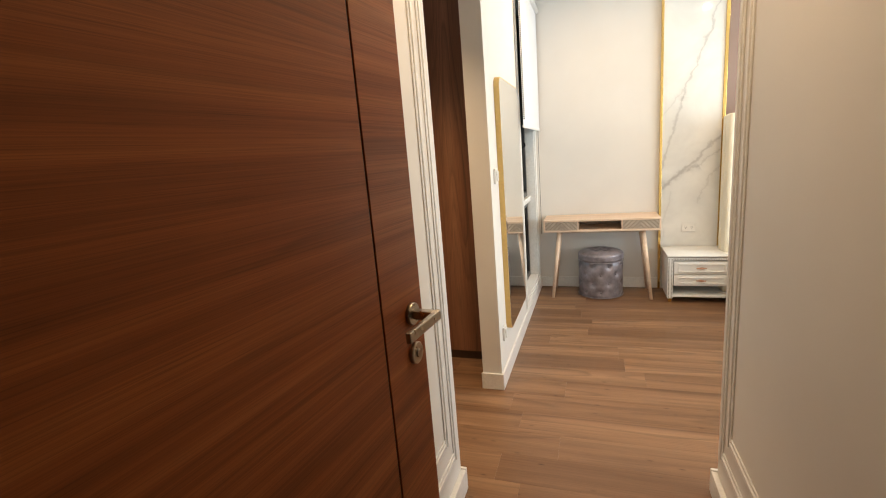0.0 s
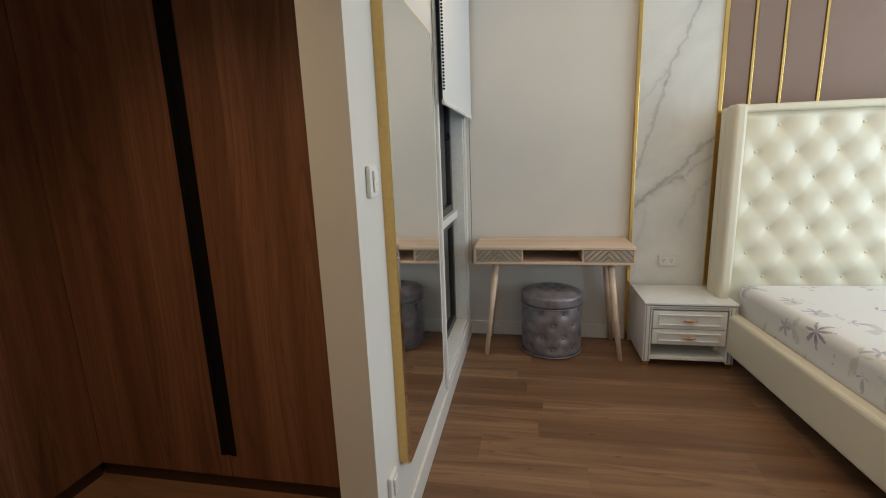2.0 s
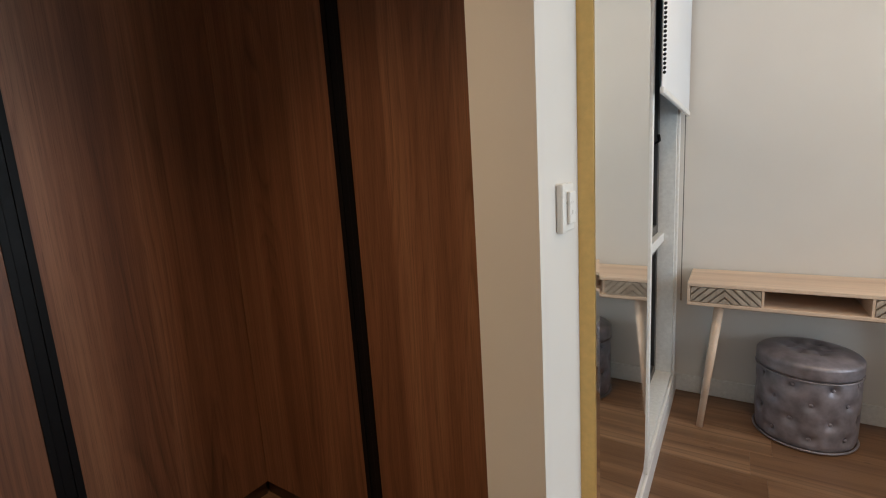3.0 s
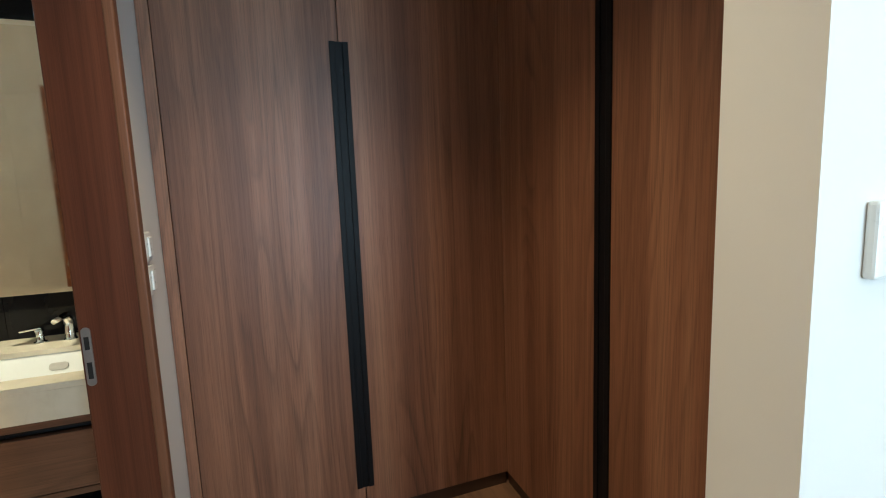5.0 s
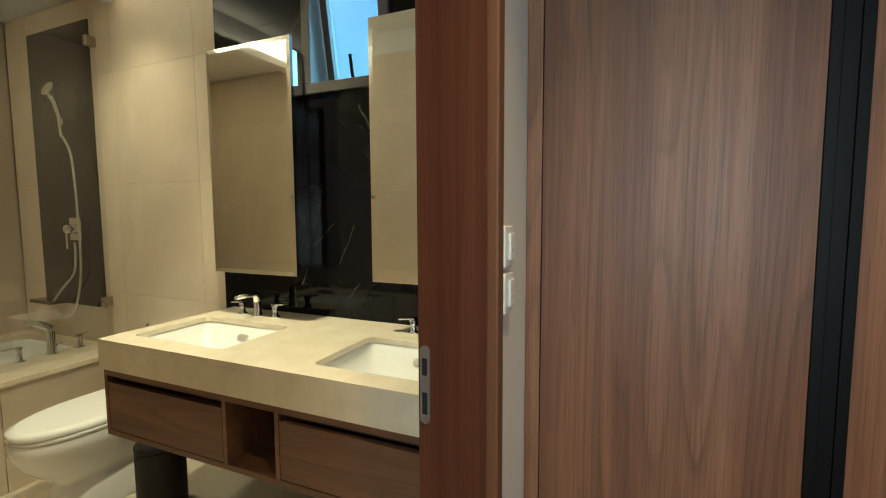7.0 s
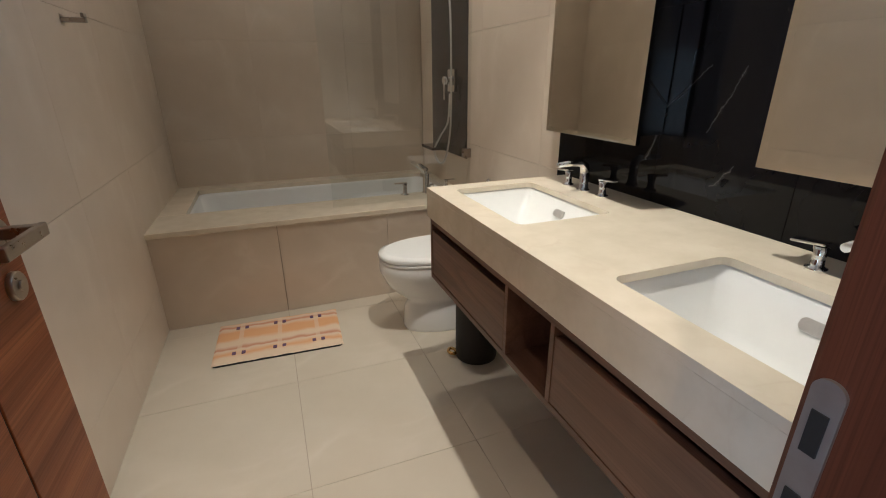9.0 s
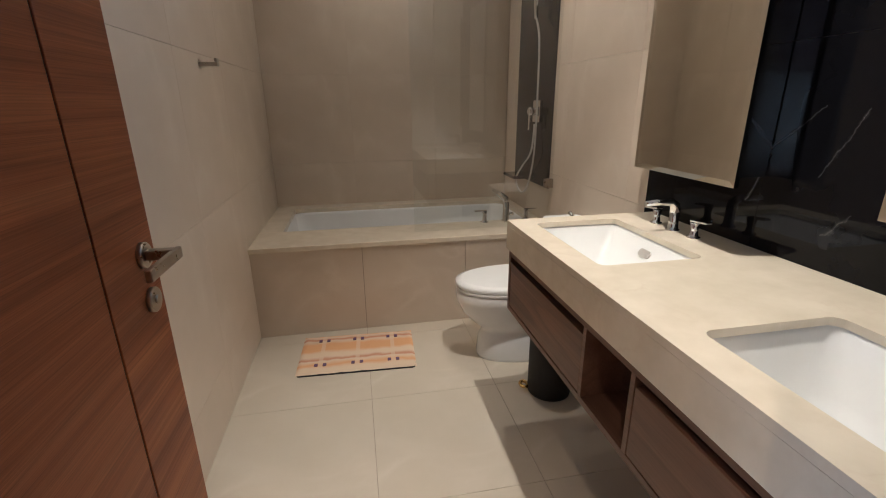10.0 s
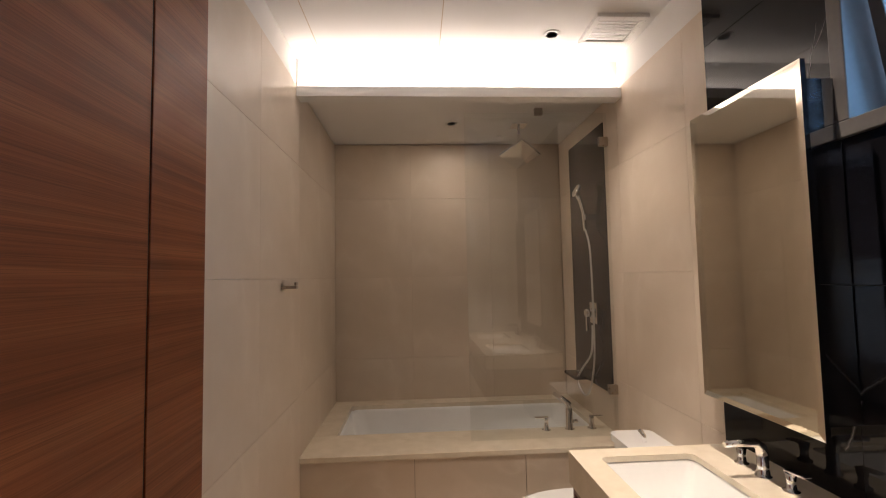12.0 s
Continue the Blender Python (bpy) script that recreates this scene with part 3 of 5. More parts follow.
def casing(name, x, facing, y_end):
    """Two nested panel mouldings that run up the wall's end and along above its base, each a reeded bead of three ridges."""
    s = facing
    t = thing(name, "white moulded trim at the end of the vestibule wall", "trim", kind="structure")
    for y, z in zip(CASING_BEADS[name], (0.225, 0.345)):
        bm, rail = bmesh.new(), bmesh.new()
        for off, d in ((-0.016, 0.006), (0.0, 0.010), (0.016, 0.006)):
            lo, hi = sorted((x, x + s * d))
            box(bm, lo, hi, y + off - 0.007, y + off + 0.007, z - 0.023, BED_CEIL, 0.003)
            box(rail, lo, hi, -2.5, y - 0.024, z + off - 0.007, z + off + 0.007, 0.003)
        part("bead", bm, TRIM, t)
        part("rail", rail, TRIM, t)
    lo, hi = sorted((x, x + s * 0.024))
    part("base", box(bmesh.new(), lo, hi, -2.5, y_end, 0, 0.102, 0.003), TRIM, t, "white baseboard")
    return t


CASING_BEADS = {"trim_left": (-0.955, -1.04), "trim_right": (-0.735, -0.825)}
casing("trim_left", LEFT_X, 1, -0.89)
casing("trim_right", 1.03, -1, -0.68)


# ---- doors ----
def lever(parent, side):
    """A square-section lever on a round rose and a round key plate, standing out along side * y of the leaf."""
    s = side
    h = part("handle", lathe(bmesh.new(), [(0.026, 0), (0.026, 0.008), (0.024, 0.01)], 28, pose(0, 0, 0, -90 * s)), STEEL, parent, "brushed nickel lever handle")
    y0, y1 = sorted((s * 0.009, s * 0.058))
    neck = bx(-0.010, 0.0115, y0, y1, -0.010, 0.010, bevel=0.002)
    part("neck", neck, STEEL, h)
    y0, y1 = sorted((s * 0.0585, s * 0.0705))
    part("grip", bx(-0.132, 0.012, y0, y1, -0.0115, 0.0115, bevel=0.0025), STEEL, h)
    key = lathe(bmesh.new(), [(0.026, 0), (0.026, 0.008), (0.024, 0.01)], 28, pose(0, 0, -0.095, -90 * s))
    k = part("key_plate", key, STEEL, h)
    part("cylinder", lathe(bmesh.new(), [(0.010, 0.008), (0.009, 0.014)], 14, pose(0, 0, -0.095, -90 * s)), STEEL, k)
    return h


def door_leaf(name, label, hinge, angle, width, height, groove, handle_z):
    """A veneered leaf from the hinge along its own x; a groove runs down beside the lock."""
    d = thing(name, label, "door", pose(hinge[0], hinge[1], 0, 0, 0, angle), kind="structure")
    g = width - groove
    t = 0.042
    panel = bx(0.0, g - 0.003, -t / 2, t / 2, 0.008, height, bevel=0.0015)
    part("panel", panel, DOOR_WOOD, d)
    part("lock_stile", bx(g + 0.003, width, -t / 2, t / 2, 0.008, height, bevel=0.0015), DOOR_WOOD, d)
    part("groove", bx(g - 0.003, g + 0.003, -t / 2 + 0.003, t / 2 - 0.003, 0.01, height - 0.01), GAP, d)
    for s in (1, -1):
        h = lever(d, s)
        h.location = (width - 0.055, s * t / 2, handle_z)
    return d


door_leaf("door_1", "open red-brown veneered door with nickel lever handle", (0.055, -2.46), 84, 0.865, 2.12, 0.172, 1.122)
door_leaf("door_2", "open red-brown veneered bathroom door with lever handle", (-0.29, -1.07), 269.3, 0.825, 2.16, 0.2, 1.03)


def jamb(name, x0, x1, y0, y1, top, label):
    """A solid wood lining with a rounded outer edge and a door stop."""
    t = thing(name, label, "door frame", kind="structure")
    for n, a, b, stop in (("jamb", x0 - 0.012, x0 + 0.03, 1), ("jamb", x1 - 0.03, x1 + 0.012, -1)):
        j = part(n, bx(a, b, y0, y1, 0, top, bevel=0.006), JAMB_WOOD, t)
        inner = b if stop > 0 else a
        lo, hi = sorted((inner, inner + stop * 0.012))
        if stop < 0:
            part("door_stop", bx(lo, hi, y1 - 0.105, y1 - 0.03, 0, top - 0.03, bevel=0.003), JAMB_WOOD, j)
        lo, hi = sorted((inner + stop * 0.003, inner - stop * 0.032))
        part("architrave", bx(lo, hi, y1 - 0.020, y1 + 0.006, 0, top + 0.02, bevel=0.005, segments=3), EDGE_WOOD, j, "paler brown rounded edge strip")
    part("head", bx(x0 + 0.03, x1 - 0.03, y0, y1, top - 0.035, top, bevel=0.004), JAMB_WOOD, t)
    return t


frame_bath = jamb("door_frame_bathroom", -1.12, -0.235, -1.068, -0.905, 2.2, "dark red-brown wooden bathroom door frame")
bm = rounded(bmesh.new(), -0.08, 0.08, -0.0105, 0.0105, 0, 0.0042, 0.010)
bmesh.ops.transform(bm, matrix=pose(-1.091, -1.0505, 1.0, 0, 90, 0), verts=bm.verts)
part("strike_plate", bm, STRIKE, frame_bath, "steel strike plate")
bm = bmesh.new()
box(bm, -1.0875, -1.0855, -1.056, -1.045, 1.02, 1.055, 0.0005)
box(bm, -1.0875, -1.0855, -1.056, -1.045, 0.94, 0.985, 0.0005)
part("strike_hole", bm, GAP, frame_bath)
jamb("door_frame_entry", 0.03, 0.97, -2.7, -2.53, 2.15, "dark red-brown wooden entry door frame")


# ---- switches and sockets ----
def wall_switch(label, m, keys=1, group="wall switches"):
    t = thing("light_switch", label, "switch", m, group)
    part("plate", bx(-0.033, 0.033, -0.045, 0.045, 0, 0.014, bevel=0.004), PLASTIC, t)
    part("rocker", bx(-0.014, 0.022, -0.03, 0.03, 0.014, 0.021, bevel=0.003), PLASTIC, t)
    return t


def wall_pose(x, y, z, normal):
    """A pose on a wall: local z along the wall's normal, local y up."""
    n = Vector(normal)
    up = Vector((0, 0, 1))
    right = up.cross(n)
    m = Matrix((right, up, n)).transposed().to_4x4()
    m.translation = (x, y, z)
    return m


wall_switch("white plastic light switch beside the tall mirror", wall_pose(0, 0.116, 1.325, (1, 0, 0)))
wall_switch("white plastic light switch near the baseboard", wall_pose(0, 0.12, 0.33, (1, 0, 0)))
wall_switch("white plastic light switch beside the wardrobe", wall_pose(-1.262, -0.94, 1.268, (0, 1, 0)))
wall_switch("white plastic light switch below another", wall_pose(-1.262, -0.94, 1.166, (0, 1, 0)))


def socket(label, m):
    t = thing("wall_socket", label, "socket", m)
    plate = part("plate", bx(-0.058, 0.058, -0.038, 0.038, 0, 0.012, bevel=0.003), PLASTIC, t)
    for x in (-0.026, 0.026):
        bm = bmesh.new()
        for dx, dy in ((-0.006, 0.006), (0.006, 0.006), (0, -0.008)):
            box(bm, x + dx - 0.0015, x + dx + 0.0015, dy - 0.005, dy + 0.005, 0.0115, 0.0128)
        part("slots", bm, GAP, t, "dark socket slots")
    return t


socket("white double wall socket above the nightstand", wall_pose(1.41, 2.205, 0.61, (0, -1, 0)))


# ---- wardrobes ----
def handle_strip(parent, lo, hi, axis, plane, z0, z1):
    """A black aluminium channel: two outer lips and a deeper middle with a centre gap."""
    h = None
    w = hi - lo
    for name, a, b, d in (("handle", lo, lo + w * 0.30, 0.006), ("channel", lo + w * 0.30, hi - w * 0.30, 0.002), ("lip", hi - w * 0.30, hi, 0.006)):
        if axis == "y":
            bm = bx(plane, plane + d, a, b, z0, z1, bevel=0.0012)
        else:
            bm = bx(a, b, plane - d, plane, z0, z1, bevel=0.0012)
        ob = part(name, bm, BLACK, h or parent, "recessed black aluminium handle channel" if h is None else "")
        h = h or ob


HANDLE_Z = (0.17, 1.975)
B_X, A_Y = -1.475, 0.383
wb = thing("wardrobe", "walnut fitted wardrobe with two tall doors", "wardrobe", pose(-1.8, -0.2, 0), "fitted wardrobes")
wb.matrix_world = Matrix.Identity(4)
part("carcass", bx(-2.1, B_X - 0.022, -0.935, A_Y + 0.6, 0.062, 2.80), WALNUT, wb)
part("end_panel", bx(-2.1, B_X, -0.938, -0.9, 0.0, 2.80, bevel=0.001), WALNUT, wb)
part("door", bx(B_X - 0.02, B_X, -0.897, -0.292, 0.065, 2.78, bevel=0.001), WALNUT, wb)
part("door", bx(B_X - 0.02, B_X, -0.288, A_Y, 0.065, 2.78, bevel=0.001), WALNUT, wb)
part("plinth", bx(-2.1, B_X - 0.012, -0.9, A_Y, 0.0, 0.062), PLINTH, wb, "dark recessed plinth")
handle_strip(wb, -0.325, -0.254, "y", B_X, *HANDLE_Z)
wa = thing("wardrobe", "walnut fitted wardrobe with two tall doors", "wardrobe", None, "fitted wardrobes")
part("carcass", bx(B_X + 0.001, -T - 0.004, A_Y + 0.022, 0.985, 0.062, 2.80), WALNUT, wa)
part("door", bx(B_X + 0.002, -0.808, A_Y, A_Y + 0.02, 0.065, 2.78, bevel=0.001), WALNUT, wa)
part("door", bx(-0.804, -T - 0.003, A_Y, A_Y + 0.02, 0.065, 2.78, bevel=0.001), WALNUT, wa)
part("plinth", bx(B_X - 0.01, -T - 0.003, A_Y + 0.012, 0.985, 0.0, 0.062), PLINTH, wa, "dark recessed plinth")
handle_strip(wa, -0.843, -0.772, "x", A_Y, *HANDLE_Z)


# ---- tall mirror ----
def tall_mirror():
    """A round-cornered gold box frame with a bevelled mirror, local x along the wall, local y up."""
    w, h, r, d, rim = 0.70, 1.60, 0.06, 0.032, 0.006
    t = thing("wall_mirror", "tall mirror with rounded corners and a slim gold frame", "mirror", wall_pose(0.0, 0.222 + w / 2, 0.305 + h / 2, (1, 0, 0)))

    def outline(inset, z, n=8):
        pts = []
        a, b, q = w / 2 - inset, h / 2 - inset, max(r - inset, 0.004)
        for cx, cy, s in ((a - q, b - q, 0), (-a + q, b - q, 90), (-a + q, -b + q, 180), (a - q, -b + q, 270)):
            pts += [(cx + q * math.cos(radians(s + 90 * k / n)), cy + q * math.sin(radians(s + 90 * k / n)), z) for k in range(n + 1)]
        return pts

    def shell(rings, close_last=False):
        bm = bmesh.new()
        vs = [[bm.verts.new(p) for p in ring] for ring in rings]
        for a, b in zip(vs, vs[1:]):
            for i in range(len(a)):
                bm.faces.new((a[i], a[(i + 1) % len(a)], b[(i + 1) % len(a)], b[i]))
        if close_last:
            bm.faces.new(vs[-1])
        return bm

    part("frame", shell([outline(0, 0.0), outline(0, d), outline(rim, d), outline(rim, 0.02)]), GOLD_SATIN, t, "satin gold frame")
    part("pane", shell([outline(rim, 0.0), outline(rim, 0.0335), outline(rim + 0.022, 0.0355)], True), MIRROR, t)
    return t


tall_mirror()


# ---- bedroom window and blind ----
def bedroom_window():
    t = thing("window_1", "tall narrow white-framed window with dark sashes", "window", kind="structure")
    y0, y1, z0, z1, x = 1.14, 2.06, 0.16, 2.7, -0.10
    for n, b in (("sill", (x - 0.03, 0.004, y0, y1, z0, z0 + 0.025)), ("lining", (x - 0.03, 0.003, y1 - 0.02, y1, z0 + 0.025, z1)), ("lining", (x - 0.03, 0.003, y0, y0 + 0.02, z0 + 0.025, z1))):
        part(n, bx(*b, bevel=0.003), TRIM, t)
    for b in ((0.001, 0.016, y1 + 0.001, y1 + 0.03, z0 - 0.03, z1 + 0.03), (0.001, 0.016, y0 - 0.03, y0 - 0.001, z0 - 0.03, z1 + 0.03), (0.001, 0.016, y0 - 0.001, y1 + 0.001, z0 - 0.03, z0 - 0.001)):
        part("casing", bx(*b, bevel=0.004), TRIM, t)
    part("transom", bx(x - 0.025, x + 0.05, y0 + 0.02, y1 - 0.02, 0.955, 1.005, bevel=0.004), TRIM, t)
    for a, b in ((z0 + 0.025, 0.955), (1.005, z1)):
        s = part("sash", bx(x - 0.02, x + 0.02, y1 - 0.075, y1 - 0.02, a, b, bevel=0.003), WINDOW_DARK, t, "dark aluminium sash")
        for bb in ((y0 + 0.02, y0 + 0.07, a, b), (y0 + 0.07, y1 - 0.075, a, a + 0.05), (y0 + 0.07, y1 - 0.075, b - 0.05, b)):
            part("rail", bx(x - 0.02, x + 0.02, *bb, bevel=0.003), WINDOW_DARK, s)
        g = part("pane", bx(x - 0.004, x + 0.002, y0 + 0.07, y1 - 0.075, a + 0.05, b - 0.05), GLASS_TINT, s)
        g.visible_shadow = False
    arm = tube(bmesh.new(), [(x + 0.02, 1.80, 1.48), (x + 0.05, 1.80, 1.50), (x + 0.055, 1.72, 1.52)], 0.008, 8)
    part("latch", arm, BLACK, t, "black window latch")


bedroom_window()


def roller_blind():
    t = thing("roller_blind", "white roller blind half lowered with a black bead chain", "blind")
    part("fabric", bx(0.042, 0.045, 1.10, 2.20, 1.655, 2.74), BLIND, t)
    part("bottom_bar", bx(0.036, 0.051, 1.10, 2.20, 1.632, 1.657, bevel=0.005), TRIM, t)
    part("roller", tube(bmesh.new(), [(0.045, 1.08, 2.75), (0.045, 2.22, 2.75)], 0.028, 16), TRIM, t)
    bm = bmesh.new()
    for k in range(70):
        z = 1.70 + k * 0.0148
        bmesh.ops.create_icosphere(bm, subdivisions=1, radius=0.0062, matrix=Matrix.Translation((0.052, 1.09, z)))
    part("bead_chain", bm, BLACK, t, "black bead chain")
    part("cord", tube(bmesh.new(), [(0.03, 2.19, 2.7), (0.03, 2.2, 0.62)], 0.0028, 6), WINDOW_GREY, t)
    part("cord_weight", lathe(bmesh.new(), [(0.005, 0), (0.006, 0.01), (0.005, 0.045)], 10, pose(0.03, 2.2, 0.58)), STEEL, t)


roller_blind()


# ---- panels on the headboard wall ----
PANEL_Y = 2.205
single("marble_panel", bx(1.168, 1.652, PANEL_Y, BACK_Y, 0, BED_CEIL - 0.002), MARBLE_WHITE, "polished white marble wall panel with grey veins", "wall panel", kind="structure")


def gold_trim(x0, x1, y=PANEL_Y, z0=0.0):
    single("gold_trim", bx(x0, x1, y - 0.012, BACK_Y, z0, BED_CEIL - 0.004, bevel=0.002), GOLD, "polished gold strip between wall panels", "trim", group="gold strips", kind="structure")


gold_trim(1.148, 1.168)
gold_trim(1.652, 1.677)
for x0, x1 in ((1.677, 1.822), (1.838, 1.994), (2.01, 2.21), (2.226, 3.75)):
    single("fabric_panel", bx(x0 + 0.001, x1 - 0.001, PANEL_Y - 0.008, BACK_Y, 0, BED_CEIL - 0.002, bevel=0.006), FABRIC, "padded mauve-brown fabric wall panel", "wall panel", group="fabric panels", kind="structure")
for x in (1.822, 1.994, 2.21):
    gold_trim(x, x + 0.016, PANEL_Y - 0.002)


# ---- writing desk ----
def desk():
    w, d, h = 1.045, 0.36, 0.77
    t = thing("writing_desk", "pale limed-oak writing desk with chevron drawers and splayed legs", "desk", pose(0.085, 1.868, 0))
    part("tabletop", bx(0, w, 0, d, h - 0.018, h, bevel=0.003), PALE_OAK, t)
    part("bottom_board", bx(0, w, 0, d, h - 0.118, h - 0.100, bevel=0.003), PALE_OAK, t)
    for x in (0, w - 0.014):
        part("side", bx(x, x + 0.014, 0, d, h - 0.1, h - 0.018), PALE_OAK, t)
    part("back", bx(0.014, w - 0.014, d - 0.014, d, h - 0.1, h - 0.018), GREY_OAK, t)
    for x in (0.318, 0.712):
        part("divider", bx(x, x + 0.01, 0.004, d - 0.014, h - 0.1, h - 0.018), PALE_OAK, t)
    for x0, x1 in ((0.016, 0.316), (0.724, w - 0.016)):
        z0, z1, mid = h - 0.097, h - 0.021, (x0 + x1) / 2
        dr = part("drawer", bx(x0, x1, 0.012, d - 0.03, z0, z1), GROOVE_OAK, t, "drawer front carved with slanted chevron ribs")
        # slanted ribs, clipped to the drawer front
        pitch, rib = 0.038, 0.027
        for s in (-1, 1):
            k = -6
            while k < 12:
                a = mid + s * k * pitch
                quad = [(a, z0), (a + s * rib, z0), (a + s * (rib - (z1 - z0)), z1), (a - s * (z1 - z0), z1)]
                lim = (x0, mid) if s < 0 else (mid, x1)
                poly = clip(clip(quad, lim[0], 1), lim[1], -1)
                if len(poly) >= 3:
                    bm = bmesh.new()
                    front = [bm.verts.new((x, 0.001, z)) for x, z in poly]
                    rear = [bm.verts.new((x, 0.0125, z)) for x, z in poly]
                    bm.faces.new(front)
                    for i in range(len(poly)):
                        bm.faces.new((front[i], front[(i + 1) % len(poly)], rear[(i + 1) % len(poly)], rear[i]))
                    part("rib", bm, GREY_OAK, dr)
                k += 1
    part("apron", bx(0.13, w - 0.13, 0.05, 0.07, h - 0.136, h - 0.118), GREY_OAK, t)
    for sx, x in ((-1, 0.145), (1, w - 0.145)):
        for sy, y in ((-1, 0.07), (1, d - 0.07)):
            bm = tube(bmesh.new(), [(x, y, h - 0.118), (x + sx * 0.068, y + (-0.10 if sy < 0 else 0.035), 0.0)], [0.023, 0.015], 14)
            part("leg", bm, PALE_OAK, t)


def clip(poly, x, side):
    """The part of a polygon in (x, z) on one side of an upright line."""
    out = []
    for (ax, az), (cx, cz) in zip(poly, poly[1:] + poly[:1]):
        ina, inc = (ax - x) * side >= 0, (cx - x) * side >= 0
        if ina:
            out.append((ax, az))
        if ina != inc:
            f = (x - ax) / (cx - ax)
            out.append((x, az + f * (cz - az)))
    return out


desk()


# ---- pouf ----
def pouf():
    r, h = 0.208, 0.45
    t = thing("storage_pouf", "round grey velvet pouf with buttoned sides and lid", "pouf", pose(0.61, 2.01, 0))
    dimples = [(2 * math.pi * (k + 0.5 * (row % 2)) / 8, 0.065 + 0.085 * row) for row in range(4) for k in range(8)]

    def padded(name, z0, z1, rows, base):
        bm = bmesh.new()
        n = 192
        rings = []
        for j in range(rows + 1):
            z = z0 + (z1 - z0) * j / rows
            edge = min(j, rows - j) / rows
            ring = []
            for i in range(n):
                a = 2 * math.pi * i / n
                rr = base - 0.010 * math.exp(-(edge * 16) ** 1.2)
                if name == "body":
                    u, v = a * 8 / (2 * math.pi), (z - 0.065) / 0.085
                    for seam in (u - v / 2, u + v / 2):
                        off = abs((seam + 0.5) % 1 - 0.5) * 0.12
                        rr -= 0.0007 * math.exp(-(off / 0.006) ** 2)
                    for da, dz in dimples:
                        q = ((a - da + math.pi) % (2 * math.pi) - math.pi) * r
                        s = (q * q + (z - dz) ** 2)
                        rr -= 0.016 * math.exp(-s / 0.0007)
                ring.append(bm.verts.new((rr * math.cos(a), rr * math.sin(a), z)))
            rings.append(ring)
        for a, b in zip(rings, rings[1:]):
            for i in range(n):
                f = bm.faces.new((a[i], a[(i + 1) % n], b[(i + 1) % n], b[i]))
                f.smooth = True
        return bm, rings

    bm, rings = padded("body", 0.012, 0.352, 60, r)
    bm.faces.new(rings[0][::-1])
    bm.faces.new(rings[-1])
    body = part("body", bm, VELVET, t)
    for da, dz in dimples:
        m = Matrix.Translation(((r - 0.013) * math.cos(da), (r - 0.013) * math.sin(da), dz)) @ Euler((0, radians(90), da)).to_matrix().to_4x4()
        part("button", lathe(bmesh.new(), [(0.009, -0.002), (0.009, 0.002), (0.004, 0.005)], 10, m), VELVET, body)
    # lid: side band and a domed top with dimples
    bm, rings = padded("lid", 0.358, 0.43, 8, r + 0.003)
    last = rings[-1]
    n = len(last)
    spots = [(0.075 * math.cos(2 * math.pi * k / 6), 0.075 * math.sin(2 * math.pi * k / 6)) for k in range(6)] + [(0, 0)]
    for j in range(1, 13):
        f = 1 - j / 12
        ring = []
        for i in range(n):
            a = 2 * math.pi * i / n
            q = max(f, 0.01) * (r - 0.006)
            x, y = q * math.cos(a), q * math.sin(a)
            z = 0.43 + 0.03 * (1 - f ** 3)
            for sx, sy in spots:
                z -= 0.018 * math.exp(-((x - sx) ** 2 + (y - sy) ** 2) / 0.0009)
            ring.append(bm.verts.new((x, y, z)))
        for i in range(n):
            fc = bm.faces.new((last[i], last[(i + 1) % n], ring[(i + 1) % n], ring[i]))
            fc.smooth = True
        last = ring
    bm.faces.new(last)
    bm.faces.new(rings[0][::-1])
    lid = part("lid", bm, VELVET, t, "buttoned velvet lid")
    for sx, sy in spots:
        part("button", lathe(bmesh.new(), [(0.009, 0), (0.008, 0.004), (0.003, 0.006)], 10, pose(sx, sy, 0.438)), VELVET, lid)
    ring = [((r + 0.002) * math.cos(2 * math.pi * k / 48), (r + 0.002) * math.sin(2 * math.pi * k / 48), 0.355) for k in range(49)]
    part("piping", tube(bmesh.new(), ring, 0.004, 8), VELVET, t)
    ring = [((r + 0.001) * math.cos(2 * math.pi * k / 48), (r + 0.001) * math.sin(2 * math.pi * k / 48), 0.012) for k in range(49)]
    part("piping", tube(bmesh.new(), ring, 0.005, 8), VELVET, t)


pouf()


